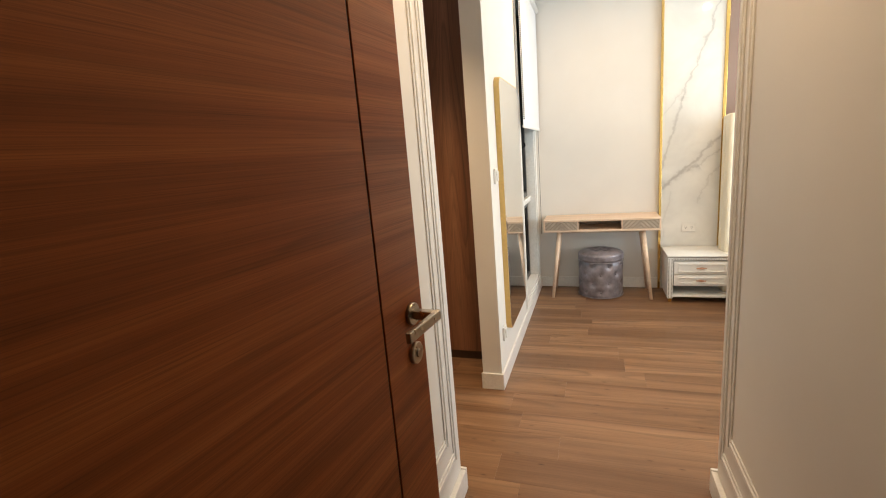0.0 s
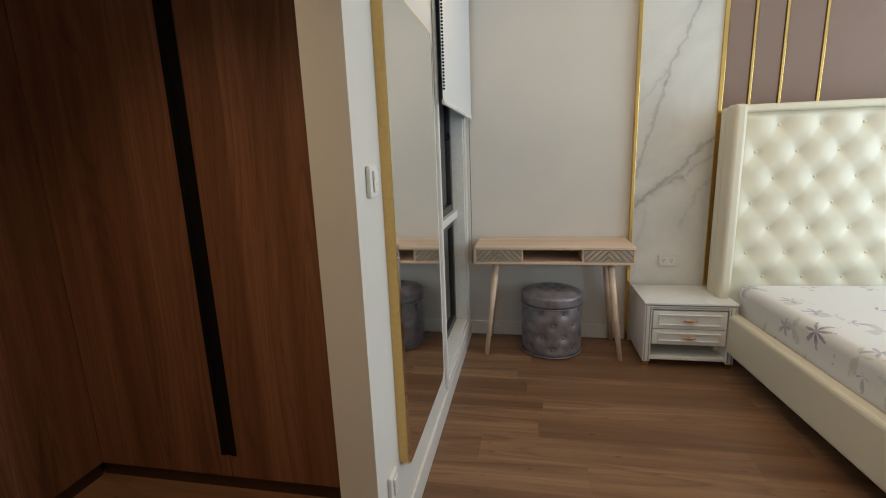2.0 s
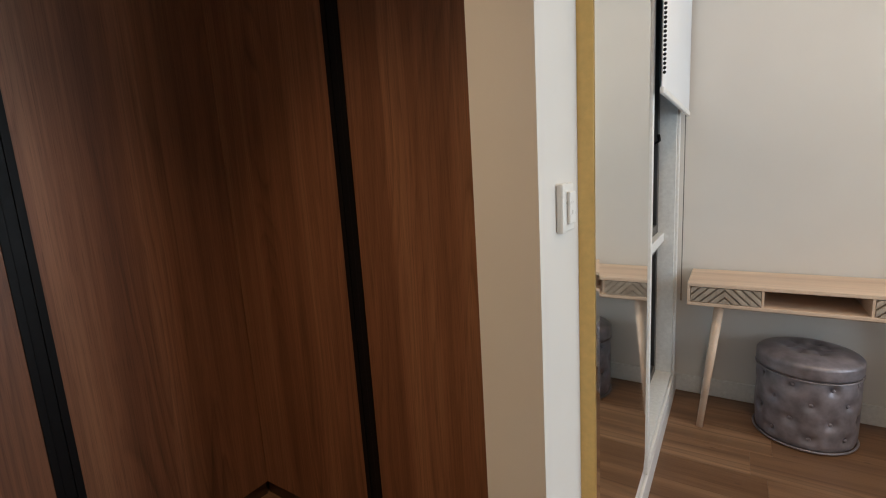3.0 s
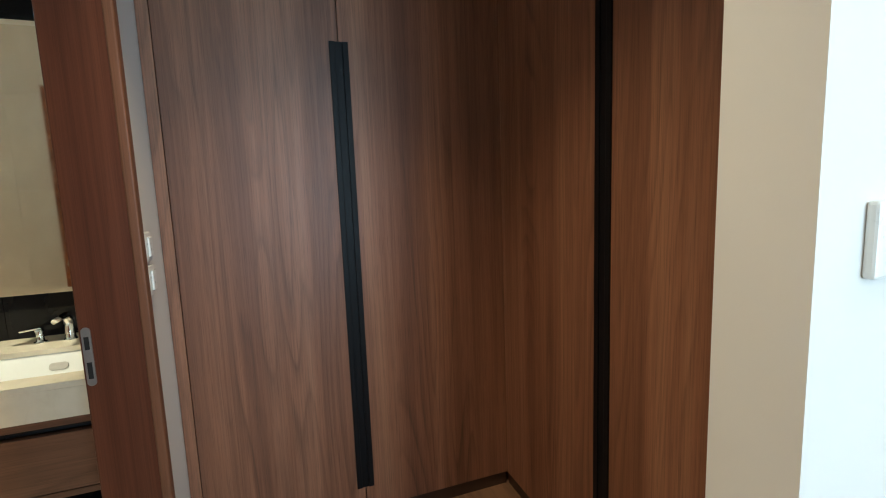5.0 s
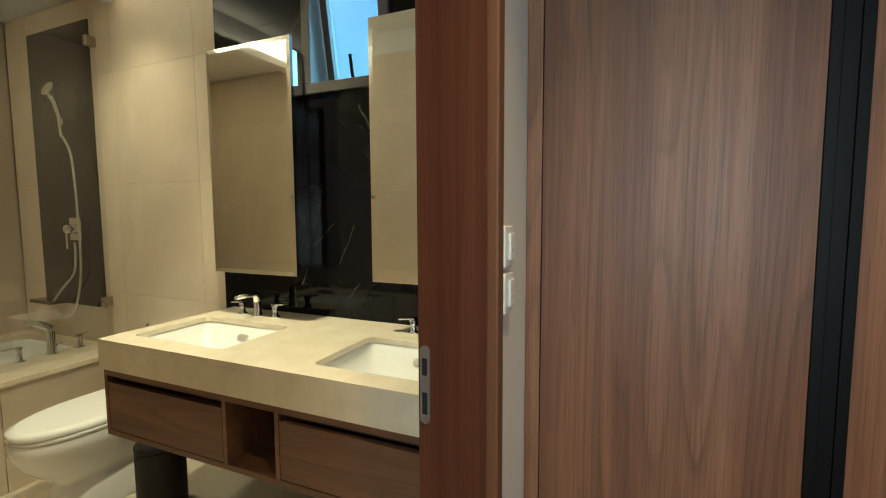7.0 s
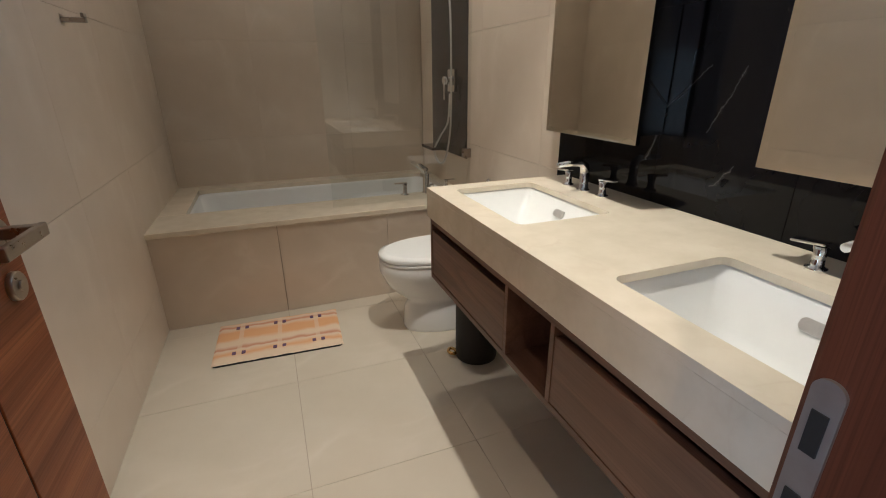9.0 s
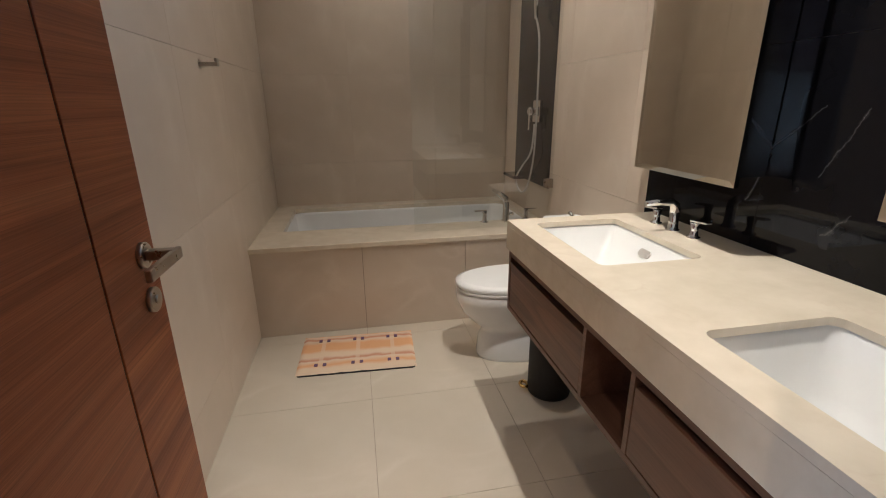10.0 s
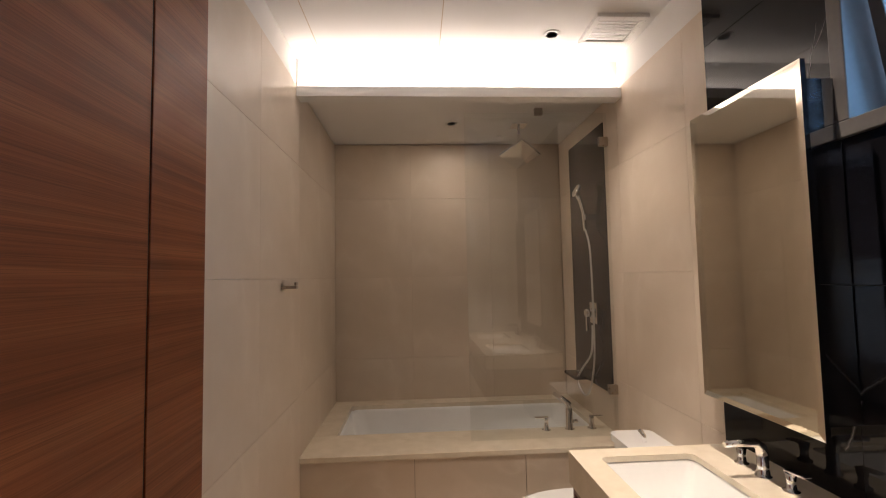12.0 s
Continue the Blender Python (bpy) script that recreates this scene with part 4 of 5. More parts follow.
# ---- nightstand ----
def nightstand():
    w, d, h = 0.535, 0.405, 0.435
    t = thing("nightstand", "white lacquered nightstand with two drawers and an open shelf", "nightstand", pose(1.178, 1.78, 0))
    part("top", bx(-0.004, w + 0.004, -0.006, d, h - 0.014, h, bevel=0.003), WHITE_LACQUER, t)
    part("edge_line", bx(0.0, w, -0.002, d - 0.002, h - 0.02, h - 0.014), BRASS_DARK, t)
    for x in (0, w - 0.045):
        part("side", bx(x, x + 0.045, 0, d, 0.035, h - 0.02, bevel=0.003), WHITE_LACQUER, t)
        studs = bmesh.new()
        for col in (0.010, 0.034):
            for k in range(30):
                z = 0.045 + k * 0.0122
                join(studs, lathe(bmesh.new(), [(0.0046, 0), (0.0034, 0.0026)], 6, pose(x + col, 0, z, 90)))
        tagged(part("studs", studs, BRASS_DARK, t, "rows of small dark metal studs"), kind="stuff")
    for col in (0.049,):
        studs = bmesh.new()
        for k in range(35):
            join(studs, lathe(bmesh.new(), [(0.0046, 0), (0.0034, 0.0026)], 6, pose(0.05 + k * 0.0127, 0, h - 0.032, 90)))
        tagged(part("studs", studs, BRASS_DARK, t, "rows of small dark metal studs"), kind="stuff")
    part("back", bx(0.045, w - 0.045, d - 0.015, d, 0.04, h - 0.02), WHITE_LACQUER, t)
    part("rail", bx(0.045, w - 0.045, 0, 0.03, h - 0.043, h - 0.02), WHITE_LACQUER, t)
    part("shelf", bx(0.045, w - 0.045, 0.004, d - 0.015, 0.05, 0.072, bevel=0.002), WHITE_LACQUER, t)
    for z0, z1 in ((0.262, 0.38), (0.155, 0.257)):
        dr = part("drawer", bx(0.052, w - 0.052, 0.004, d - 0.03, z0, z1, bevel=0.002), WHITE_LACQUER, t)
        fr = bmesh.new()
        x0, x1, a, b, e = 0.085, w - 0.085, z0 + 0.022, z1 - 0.022, 0.008
        for q in ((x0, x1, a, a + e), (x0, x1, b - e, b), (x0, x0 + e, a + e, b - e), (x1 - e, x1, a + e, b - e)):
            box(fr, q[0], q[1], -0.004, 0.005, q[2], q[3], 0.002)
        part("moulding", fr, WHITE_LACQUER, dr)
        c, zz = w / 2, (z0 + z1) / 2
        pull = bmesh.new()
        join(pull, lathe(bmesh.new(), [(0.001, -0.042), (0.006, -0.034), (0.004, -0.026), (0.010, -0.008), (0.010, 0.008), (0.004, 0.026), (0.006, 0.034), (0.001, 0.042)], 12, pose(c, -0.012, zz, 0, 90)))
        for s in (-0.022, 0.022):
            box(pull, c + s - 0.003, c + s + 0.003, -0.012, 0.004, zz - 0.003, zz + 0.003)
        part("pull", pull, COPPER, dr, "small copper drawer pull")
    for x in (0.022, w - 0.022):
        for y in (0.022, d - 0.03):
            part("foot", lathe(bmesh.new(), [(0.018, 0), (0.023, 0.035)], 4, pose(x, y, 0, 0, 0, 45), False), GOLD, t, "short gold foot")


nightstand()


# ---- bed ----
def tufted(w, h, cols, rows, depth):
    """A diamond-buttoned face in x and z, bulging towards -y, with the places of its buttons."""
    pts = []
    for j in range(rows):
        for i in range(cols + (j % 2)):
            x = (i + (0.5 if j % 2 == 0 else 0.0)) * w / cols
            pts.append((x, (j + 0.5) * h / rows))
    bm = bmesh.new()
    nx, nz = int(w / 0.0135), int(h / 0.0135)
    arr = np.array(pts)
    sx, sz = w / cols, h / rows
    grid = []
    for j in range(nz + 1):
        row = []
        for i in range(nx + 1):
            x, z = w * i / nx, h * j / nz
            d = np.sort(np.hypot((arr[:, 0] - x), (arr[:, 1] - z)))
            a = (x / sx - 0.5) - (z / sz - 0.5) * 0.5
            c = (x / sx - 0.5) + (z / sz - 0.5) * 0.5
            crease = min(abs(a - round(a)), abs(c - round(c)))
            puff = depth * (1 - math.exp(-(d[0] / 0.055) ** 1.3)) - 0.07 * depth * math.exp(-(crease / 0.05) ** 2)
            rim = min(x, w - x, z, h - z)
            puff *= min(1, 0.35 + rim / 0.05)
            row.append(bm.verts.new((x, -puff, z)))
        grid.append(row)
    for j in range(nz):
        for i in range(nx):
            f = bm.faces.new((grid[j][i], grid[j][i + 1], grid[j + 1][i + 1], grid[j + 1][i]))
            f.smooth = True
    return bm, pts


def bed():
    w, length = 2.0, 2.35
    t = thing("bed", "cream leather bed with a tall buttoned headboard", "bed", pose(1.632, 2.09, 0, 0, 0, BED_TURN))
    H = 1.625
    hb = part("headboard", bx(0.0, w, -0.075, -0.002, 0.06, H - 0.01, bevel=0.02, segments=3), LEATHER, t, "tall cream leather headboard with diamond buttons")
    for x in (0.0, w - 0.07):
        part("wing", bx(x, x + 0.07, -0.2, -0.076, 0.06, H, bevel=0.02, segments=3), LEATHER, hb)
    part("top_rail", bx(0.071, w - 0.071, -0.125, -0.077, H - 0.045, H, bevel=0.016, segments=3), LEATHER, hb)
    fw, fh = w - 0.144, 1.27
    bm, pts = tufted(fw, fh, 8, 8, 0.030)
    bmesh.ops.transform(bm, matrix=Matrix.Translation((0.072, -0.078, H - 0.045 - fh)), verts=bm.verts)
    part("padding", bm, LEATHER, hb)
    for x, z in pts:
        if 0.02 < x < fw - 0.02:
            part("button", lathe(bmesh.new(), [(0.009, 0), (0.009, 0.003), (0.004, 0.006)], 10, pose(0.072 + x, -0.0775, H - 0.045 - fh + z, 90)), LEATHER, hb)
    for x in (0.022, w - 0.097):
        part("side_rail", bx(x, x + 0.075, -length, -0.201, 0.11, 0.365, bevel=0.022, segments=3), LEATHER, t, "cream leather side rail")
    part("foot_rail", bx(0.076, w - 0.076, -length, -length + 0.075, 0.12, 0.37, bevel=0.022, segments=3), LEATHER, t)
    part("base", bx(0.076, w - 0.076, -length + 0.08, -0.152, 0.2, 0.3), GAP, t, "dark slatted base")
    for x in (0.06, w - 0.06):
        for y in (-length + 0.08, -0.2):
            part("leg", lathe(bmesh.new(), [(0.02, 0), (0.027, 0.125)], 14, pose(x, y, 0)), BLACK, t)
    return t


BED_TURN = 3.0
bed()


def mattress():
    w, length = 1.80, 2.03
    bm = bx(0, w, -length, 0, 0.0, 0.235, bevel=0.05, segments=5)
    bmesh.ops.subdivide_edges(bm, edges=[e for e in bm.edges if e.calc_length() > 0.3], cuts=20, use_grid_fill=True)
    for v in bm.verts:
        v.co.z += 0.006 * noise.noise(v.co * 4.0) * (v.co.z > 0.05)
        v.co.x += 0.004 * noise.noise(v.co * 5.0 + Vector((9, 0, 0)))
    for f in bm.faces:
        f.smooth = True
    m = pose(1.632, 2.09, 0, 0, 0, BED_TURN) @ pose(0.1, -0.205, 0.301)
    single("mattress", bm, SHEET, "mattress in a white sheet with mauve flowers", "mattress", m)


mattress()


# ---- bathroom: vanity ----
def basin_hole(bm, x0, x1, y0, y1, holes, z0, z1):
    """A slab with rectangular holes along y: built of strips round each hole."""
    hx0, hx1 = holes[0][0], max(h[1] for h in holes)
    box(bm, x0, hx0, y0, y1, z0, z1)
    box(bm, hx1, x1, y0, y1, z0, z1)
    ys = [y0] + [v for h in holes for v in h[2:4]] + [y1]
    for a, b in zip(ys[::2], ys[1::2]):
        box(bm, hx0, hx1, a, b, z0, z1)
    # fillets round the corners of each hole
    r, n = 0.026, 6
    for h in holes:
        for cx, cy, sx, sy in ((hx0, h[2], 1, 1), (hx0, h[3], 1, -1), (hx1, h[2], -1, 1), (hx1, h[3], -1, -1)):
            rim = [(cx, cy)] + [(cx + sx * r * (1 - math.sin(radians(90 * k / n))), cy + sy * r * (1 - math.cos(radians(90 * k / n)))) for k in range(n + 1)]
            low, top = ([bm.verts.new((x, y, z)) for x, y in rim] for z in (z0, z1))
            bm.faces.new(low)
            bm.faces.new(top)
            for k in range(1, n + 1):
                bm.faces.new((low[k], low[k + 1], top[k + 1], top[k]))


SINKS = [(-1.743, -1.408, -2.478, -1.992), (-1.743, -1.408, -1.602, -1.14)]
CT = (-1.32, -1.957, -2.55, -1.064, 0.753, 0.868)


def countertop():
    t = thing("vanity_countertop", "cream marble vanity top with a deep front edge", "countertop")
    bm = bmesh.new()
    basin_hole(bm, CT[1], CT[0], CT[2], CT[3], SINKS, CT[5] - 0.02, CT[5])
    bmesh.ops.remove_doubles(bm, verts=bm.verts, dist=1e-5)
    part("slab", bm, CREAM_STONE, t)
    part("front_apron", bx(CT[0] - 0.02, CT[0], CT[2], CT[3], CT[4], CT[5] - 0.0205), CREAM_STONE, t)
    part("end_apron", bx(CT[1], CT[0] - 0.021, CT[2], CT[2] + 0.02, CT[4], CT[5] - 0.0205), CREAM_STONE, t)
    return t


countertop()


def sink(s, label):
    """An undermount basin with sloping sides, a drain and an overflow."""
    x0, x1, y0, y1 = s
    t = thing("sink", label, "sink", None, "vanity sinks")
    top, bottom = CT[5] - 0.021, 0.715
    bm = bmesh.new()

    def ring(inset, z, r, n=5):
        pts = []
        for cx, cy, a in ((x1 - inset - r, y1 - inset - r, 0), (x0 + inset + r, y1 - inset - r, 90), (x0 + inset + r, y0 + inset + r, 180), (x1 - inset - r, y0 + inset + r, 270)):
            pts += [bm.verts.new((cx + r * math.cos(radians(a + 90 * k / n)), cy + r * math.sin(radians(a + 90 * k / n)), z)) for k in range(n + 1)]
        return pts
    rings = [ring(-0.02, top, 0.02), ring(-0.004, top, 0.02), ring(0.002, top - 0.01, 0.02), ring(0.026, top - 0.05, 0.03), ring(0.068, bottom + 0.018, 0.04), ring(0.095, bottom, 0.04), ring(0.135, bottom - 0.006, 0.025)]
    for a, b in zip(rings, rings[1:]):
        for i in range(len(a)):
            f = bm.faces.new((a[i], a[(i + 1) % len(a)], b[(i + 1) % len(a)], b[i]))
            f.smooth = True
    bm.faces.new(rings[-1])
    part("bowl", bm, CERAMIC, t)
    cx, cy = (x0 + x1) / 2 - 0.02, (y0 + y1) / 2
    part("drain", lathe(bmesh.new(), [(0.032, 0), (0.032, 0.005), (0.02, 0.007), (0.02, 0.003), (0.004, 0.003)], 24, pose(cx, cy, bottom - 0.006)), CHROME, t, "chrome drain")
    m = Matrix.Translation((x0 + 0.024, cy, top - 0.045)) @ Euler((0, radians(60), 0)).to_matrix().to_4x4()
    over = bmesh.new()
    rounded(over, -0.014, 0.014, -0.03, 0.03, -0.001, 0.004, 0.012)
    bmesh.ops.transform(over, matrix=m, verts=over.verts)
    part("overflow", over, HOSE, t, "grey overflow cover")
    return t


sink(SINKS[0], "white ceramic undermount sink beside the toilet end")
sink(SINKS[1], "white ceramic undermount sink beside the door end")


def tap_set(y, label):
    """A low angular spout with a lever on each side."""
    t = thing("basin_tap", label, "tap", pose(-1.845, y, CT[5]), "vanity taps")
    sp = part("spout", lathe(bmesh.new(), [(0.024, 0), (0.024, 0.006), (0.019, 0.009), (0.017, 0.03), (0.0165, 0.085)], 22), CHROME, t)
    bm = tube(bmesh.new(), [(0.0, 0, 0.07), (0.004, 0, 0.092), (0.02, 0, 0.105), (0.06, 0, 0.106), (0.12, 0, 0.103)], [0.0175, 0.0175, 0.014, 0.0115, 0.009], 14)
    part("beak", bm, CHROME, sp)
    for s in (-1, 1):
        k = part("valve", lathe(bmesh.new(), [(0.022, 0), (0.022, 0.006), (0.014, 0.009), (0.012, 0.03), (0.016, 0.055)], 20, pose(-0.005, s * 0.1, 0)), CHROME, t)
        bm = bmesh.new()
        box(bm, -0.014, 0.014, -0.012, 0.06, 0.0, 0.007, 0.003)
        bmesh.ops.transform(bm, matrix=pose(-0.005, s * 0.1, 0.056, 6) @ Matrix.Diagonal((1, s, 1, 1)), verts=bm.verts)
        part("lever", bm, CHROME, k)


tap_set(-2.275, "chrome three-piece basin tap beside the toilet end")
tap_set(-1.37, "chrome three-piece basin tap beside the door end")


def vanity():
    t = thing("vanity_cabinet", "wall-hung walnut vanity with two drawers and an open niche", "vanity cabinet")
    x, xb, z0, z1 = -1.33, -1.957, 0.49, 0.75
    part("bottom_board", bx(xb, x, -2.54, -1.066, z0, z0 + 0.02, bevel=0.001), WALNUT_FLAT, t)
    part("top_rail", bx(x - 0.03, x, -2.54, -1.066, z1 - 0.024, z1, bevel=0.001), WALNUT_FLAT, t)
    for a, b in ((-2.54, -2.522), (-1.915, -1.899), (-1.69, -1.674), (-1.082, -1.066)):
        part("upright", bx(xb, x, a, b, z0 + 0.02, z1 - 0.024), WALNUT_FLAT, t)
    part("back_board", bx(xb, xb + 0.01, -2.522, -1.082, z0 + 0.02, z1 - 0.024), WALNUT_FLAT, t)
    for a, b in ((-2.519, -1.918), (-1.671, -1.085)):
        part("drawer", bx(x - 0.022, x - 0.001, a, b, z0 + 0.023, z1 - 0.05, bevel=0.001), WALNUT_FLAT, t)
        part("finger_gap", bx(x - 0.06, x - 0.035, a, b, z1 - 0.05, z1 - 0.026), GAP, t)


vanity()


def mirror_cabinet(y0, y1, label):
    t = thing("mirror_cabinet", label, "mirror cabinet", None, "mirror cabinets")
    z0, z1 = 1.07, 2.072
    part("body", bx(BATH_R + 0.002, -1.822, y0 + 0.02, y1 - 0.05, z0 + 0.02, z1 - 0.03, bevel=0.002), MIRROR_DARK, t, "dark mirrored cabinet body")
    d = bmesh.new()
    box(d, -1.82, -1.806, y0, y1, z0, z1)
    part("door", d, GLOSS_BLACK, t)
    # bevelled mirror face
    bm = bmesh.new()
    e = 0.018
    outer = [bm.verts.new((-1.805, y, z)) for y, z in ((y0, z0), (y1, z0), (y1, z1), (y0, z1))]
    inner = [bm.verts.new((-1.8035, y, z)) for y, z in ((y0 + e, z0 + e), (y1 - e, z0 + e), (y1 - e, z1 - e), (y0 + e, z1 - e))]
    for i in range(4):
        bm.faces.new((outer[i], outer[(i + 1) % 4], inner[(i + 1) % 4], inner[i]))
    bm.faces.new(inner)
    rear = [bm.verts.new((-1.8055, y, z)) for y, z in ((y0, z0), (y0, z1), (y1, z1), (y1, z0))]
    bm.faces.new(rear)
    part("mirror_pane", bm, MIRROR_BRONZE, t, "bevelled mirror pane")


mirror_cabinet(-2.486, -2.002, "mirrored black bathroom cabinet hung on black marble by the toilet")
mirror_cabinet(-1.624, -1.12, "mirrored black bathroom cabinet hung on black marble by the door")


def bath_window():
    t = thing("window_2", "small grey top-hung bathroom window, open a little", "window", kind="structure")
    y0, y1, z0, z1 = -2.06, -1.62, 1.868, 2.42
    for b in ((y0, y1, z0, z0 + 0.045), (y0, y1, z1 - 0.045, z1), (y0, y0 + 0.045, z0 + 0.045, z1 - 0.045), (y1 - 0.045, y1, z0 + 0.045, z1 - 0.045)):
        part("frame", bx(-2.1, -1.945, *b, bevel=0.003), WINDOW_GREY, t, "grey aluminium frame")
    # the sash hangs from its top edge and leans out at its foot
    sash = part("sash", bx(-0.02, 0.02, -0.165, -0.13, -0.48, 0.0, bevel=0.003), WINDOW_GREY, t)
    sash.matrix_basis = pose(-2.012, (y0 + y1) / 2, z1 - 0.05, 0, 9)
    for b in ((0.13, 0.165, -0.48, 0.0), (-0.13, 0.13, -0.48, -0.44), (-0.13, 0.13, -0.035, 0.0)):
        part("rail", bx(-0.02, 0.02, *b, bevel=0.003), WINDOW_GREY, sash)
    g = part("pane", bx(-0.003, 0.003, -0.13, 0.13, -0.44, -0.035), GLASS_BLUE, sash)
    g.visible_shadow = False
    part("latch", tube(bmesh.new(), [(0.02, -0.01, -0.46), (0.05, -0.01, -0.42), (0.052, -0.01, -0.33)], 0.008, 8), BLACK, sash, "black latch")


bath_window()


# ---- bathroom: tub, glass, shower ----
TUB_Z = 0.552


def bathtub():
    t = thing("bathtub", "built-in white bathtub in a cream stone deck", "bathtub")
    x0, x1, y0, y1 = -1.89, -0.275, -4.38, -3.745
    deck = bmesh.new()
    X0, X1, Y0, Y1 = BATH_R + 0.001, BATH_L - 0.001, BACK + 0.001, -3.405
    box(deck, X0, X1, y1, Y1, TUB_Z - 0.03, TUB_Z, 0.004)
    box(deck, X0, X1, Y0, y0, TUB_Z - 0.03, TUB_Z)
    box(deck, X0, x0, y0, y1, TUB_Z - 0.03, TUB_Z)
    box(deck, x1, X1, y0, y1, TUB_Z - 0.03, TUB_Z)
    part("deck", deck, CREAM_STONE, t, "cream stone deck")
    bm = bmesh.new()

    def ring(inset, z, r, n=7):
        pts = []
        for cx, cy, a in ((x1 - inset - r, y1 - inset - r, 0), (x0 + inset + r, y1 - inset - r, 90), (x0 + inset + r, y0 + inset + r, 180), (x1 - inset - r, y0 + inset + r, 270)):
            pts += [bm.verts.new((cx + r * math.cos(radians(a + 90 * k / n)), cy + r * math.sin(radians(a + 90 * k / n)), z)) for k in range(n + 1)]
        return pts
    rings = [ring(-0.012, TUB_Z - 0.032, 0.08), ring(0.0, TUB_Z - 0.03, 0.08), ring(0.01, TUB_Z - 0.05, 0.09), ring(0.05, 0.25, 0.12), ring(0.09, 0.14, 0.12), ring(0.14, 0.11, 0.1)]
    for a, b in zip(rings, rings[1:]):
        for i in range(len(a)):
            f = bm.faces.new((a[i], a[(i + 1) % len(a)], b[(i + 1) % len(a)], b[i]))
            f.smooth = True
    bm.faces.new(rings[-1])
    part("tub", bm, CERAMIC, t, "white glazed tub")
    for a, b in ((-0.747, BATH_L - 0.002), (-1.363, -0.75), (BATH_R + 0.002, -1.366)):
        part("front_tile", bx(a, b, TUB_FRONT - 0.012, TUB_FRONT, 0.0, TUB_Z - 0.031, bevel=0.001), TILE, t, "large cream tile")
    part("apron", bx(BATH_R + 0.002, BATH_L - 0.002, TUB_FRONT - 0.03, TUB_FRONT - 0.012, 0.0, TUB_Z - 0.031), GROUT, t)


bathtub()


def tub_tap():
    y = -3.69
    t = thing("tub_tap", "chrome deck-mounted tub spout with two levers", "tap", pose(-1.705, y, TUB_Z))
    sp = part("spout", lathe(bmesh.new(), [(0.03, 0), (0.03, 0.008), (0.021, 0.012), (0.02, 0.13)], 20), CHROME, t)
    part("beak", tube(bmesh.new(), [(0, 0, 0.12), (0.0, -0.01, 0.15), (0.03, -0.05, 0.175), (0.05, -0.13, 0.185)], [0.02, 0.021, 0.018, 0.014], 14), CHROME, sp)
    part("diverter", lathe(bmesh.new(), [(0.01, 0), (0.012, 0.03)], 12, pose(-0.02, 0, 0.05, 0, -90)), CHROME, sp)
    for s in (-0.14, 0.147):
        v = part("valve", lathe(bmesh.new(), [(0.028, 0), (0.028, 0.007), (0.015, 0.01), (0.013, 0.06), (0.016, 0.075)], 20, pose(s, 0, 0)), CHROME, t)
        lo, hi = sorted((s - math.copysign(0.014, s), s + math.copysign(0.07, s)))
        part("lever", bx(lo, hi, -0.012, 0.012, 0.075, 0.083, bevel=0.003), CHROME, v)


tub_tap()


def shower_screen():
    t = thing("shower_screen", "clear glass screen standing on the tub deck", "shower screen")
    y = -3.56
    g = part("pane", bx(BATH_R + 0.002, -1.075, y - 0.005, y + 0.005, TUB_Z + 0.001, 2.50), GLASS, t, "clear glass pane")
    g.visible_shadow = False
    g.data.materials.append(GLASS_REAR)
    for face in g.data.polygons:
        face.material_index = 0 if face.normal.y > 0.5 else 1
    for x, z in ((BATH_R + 0.015, 2.32), (BATH_R + 0.015, 0.82)):
        part("bracket", bx(x - 0.015, x + 0.04, y - 0.014, y + 0.014, z - 0.028, z + 0.028, bevel=0.003), STEEL, t, "brushed steel bracket")
    part("bracket", bx(-1.56, -1.51, y - 0.014, y + 0.014, 2.485, 2.53, bevel=0.003), STEEL, t, "brushed steel bracket")


shower_screen()

single("black_marble_panel", bx(BATH_R - 0.01, BATH_R + 0.006, -4.24, -3.61, 0.775, 2.46), BLACK_HONED, "polished black stone panel behind the shower", "wall panel", kind="structure")
single("shower_shelf", bx(BATH_R + 0.007, BATH_R + 0.10, -4.235, -4.0, 0.778, 0.798, bevel=0.003), BLACK_MARBLE, "small black marble shelf at the shower panel", "shelf")


def rain_shower():
    t = thing("rain_shower", "square chrome rain shower head on a ceiling arm", "shower head", pose(-1.52, -4.03, 2.59))
    part("rose", bx(-0.055, 0.055, -0.055, 0.055, -0.012, 0, bevel=0.002), CHROME, t)
    part("arm", lathe(bmesh.new(), [(0.011, -0.20), (0.011, -0.012)], 14), CHROME, t)
    head = part("head", bx(-0.105, 0.105, -0.105, 0.105, -0.012, 0.006, bevel=0.004), CHROME, t)
    head.matrix_basis = pose(0, 0.02, -0.22, 30, 0, 0) @ pose(0, 0, 0, 0, 0, 42)


rain_shower()


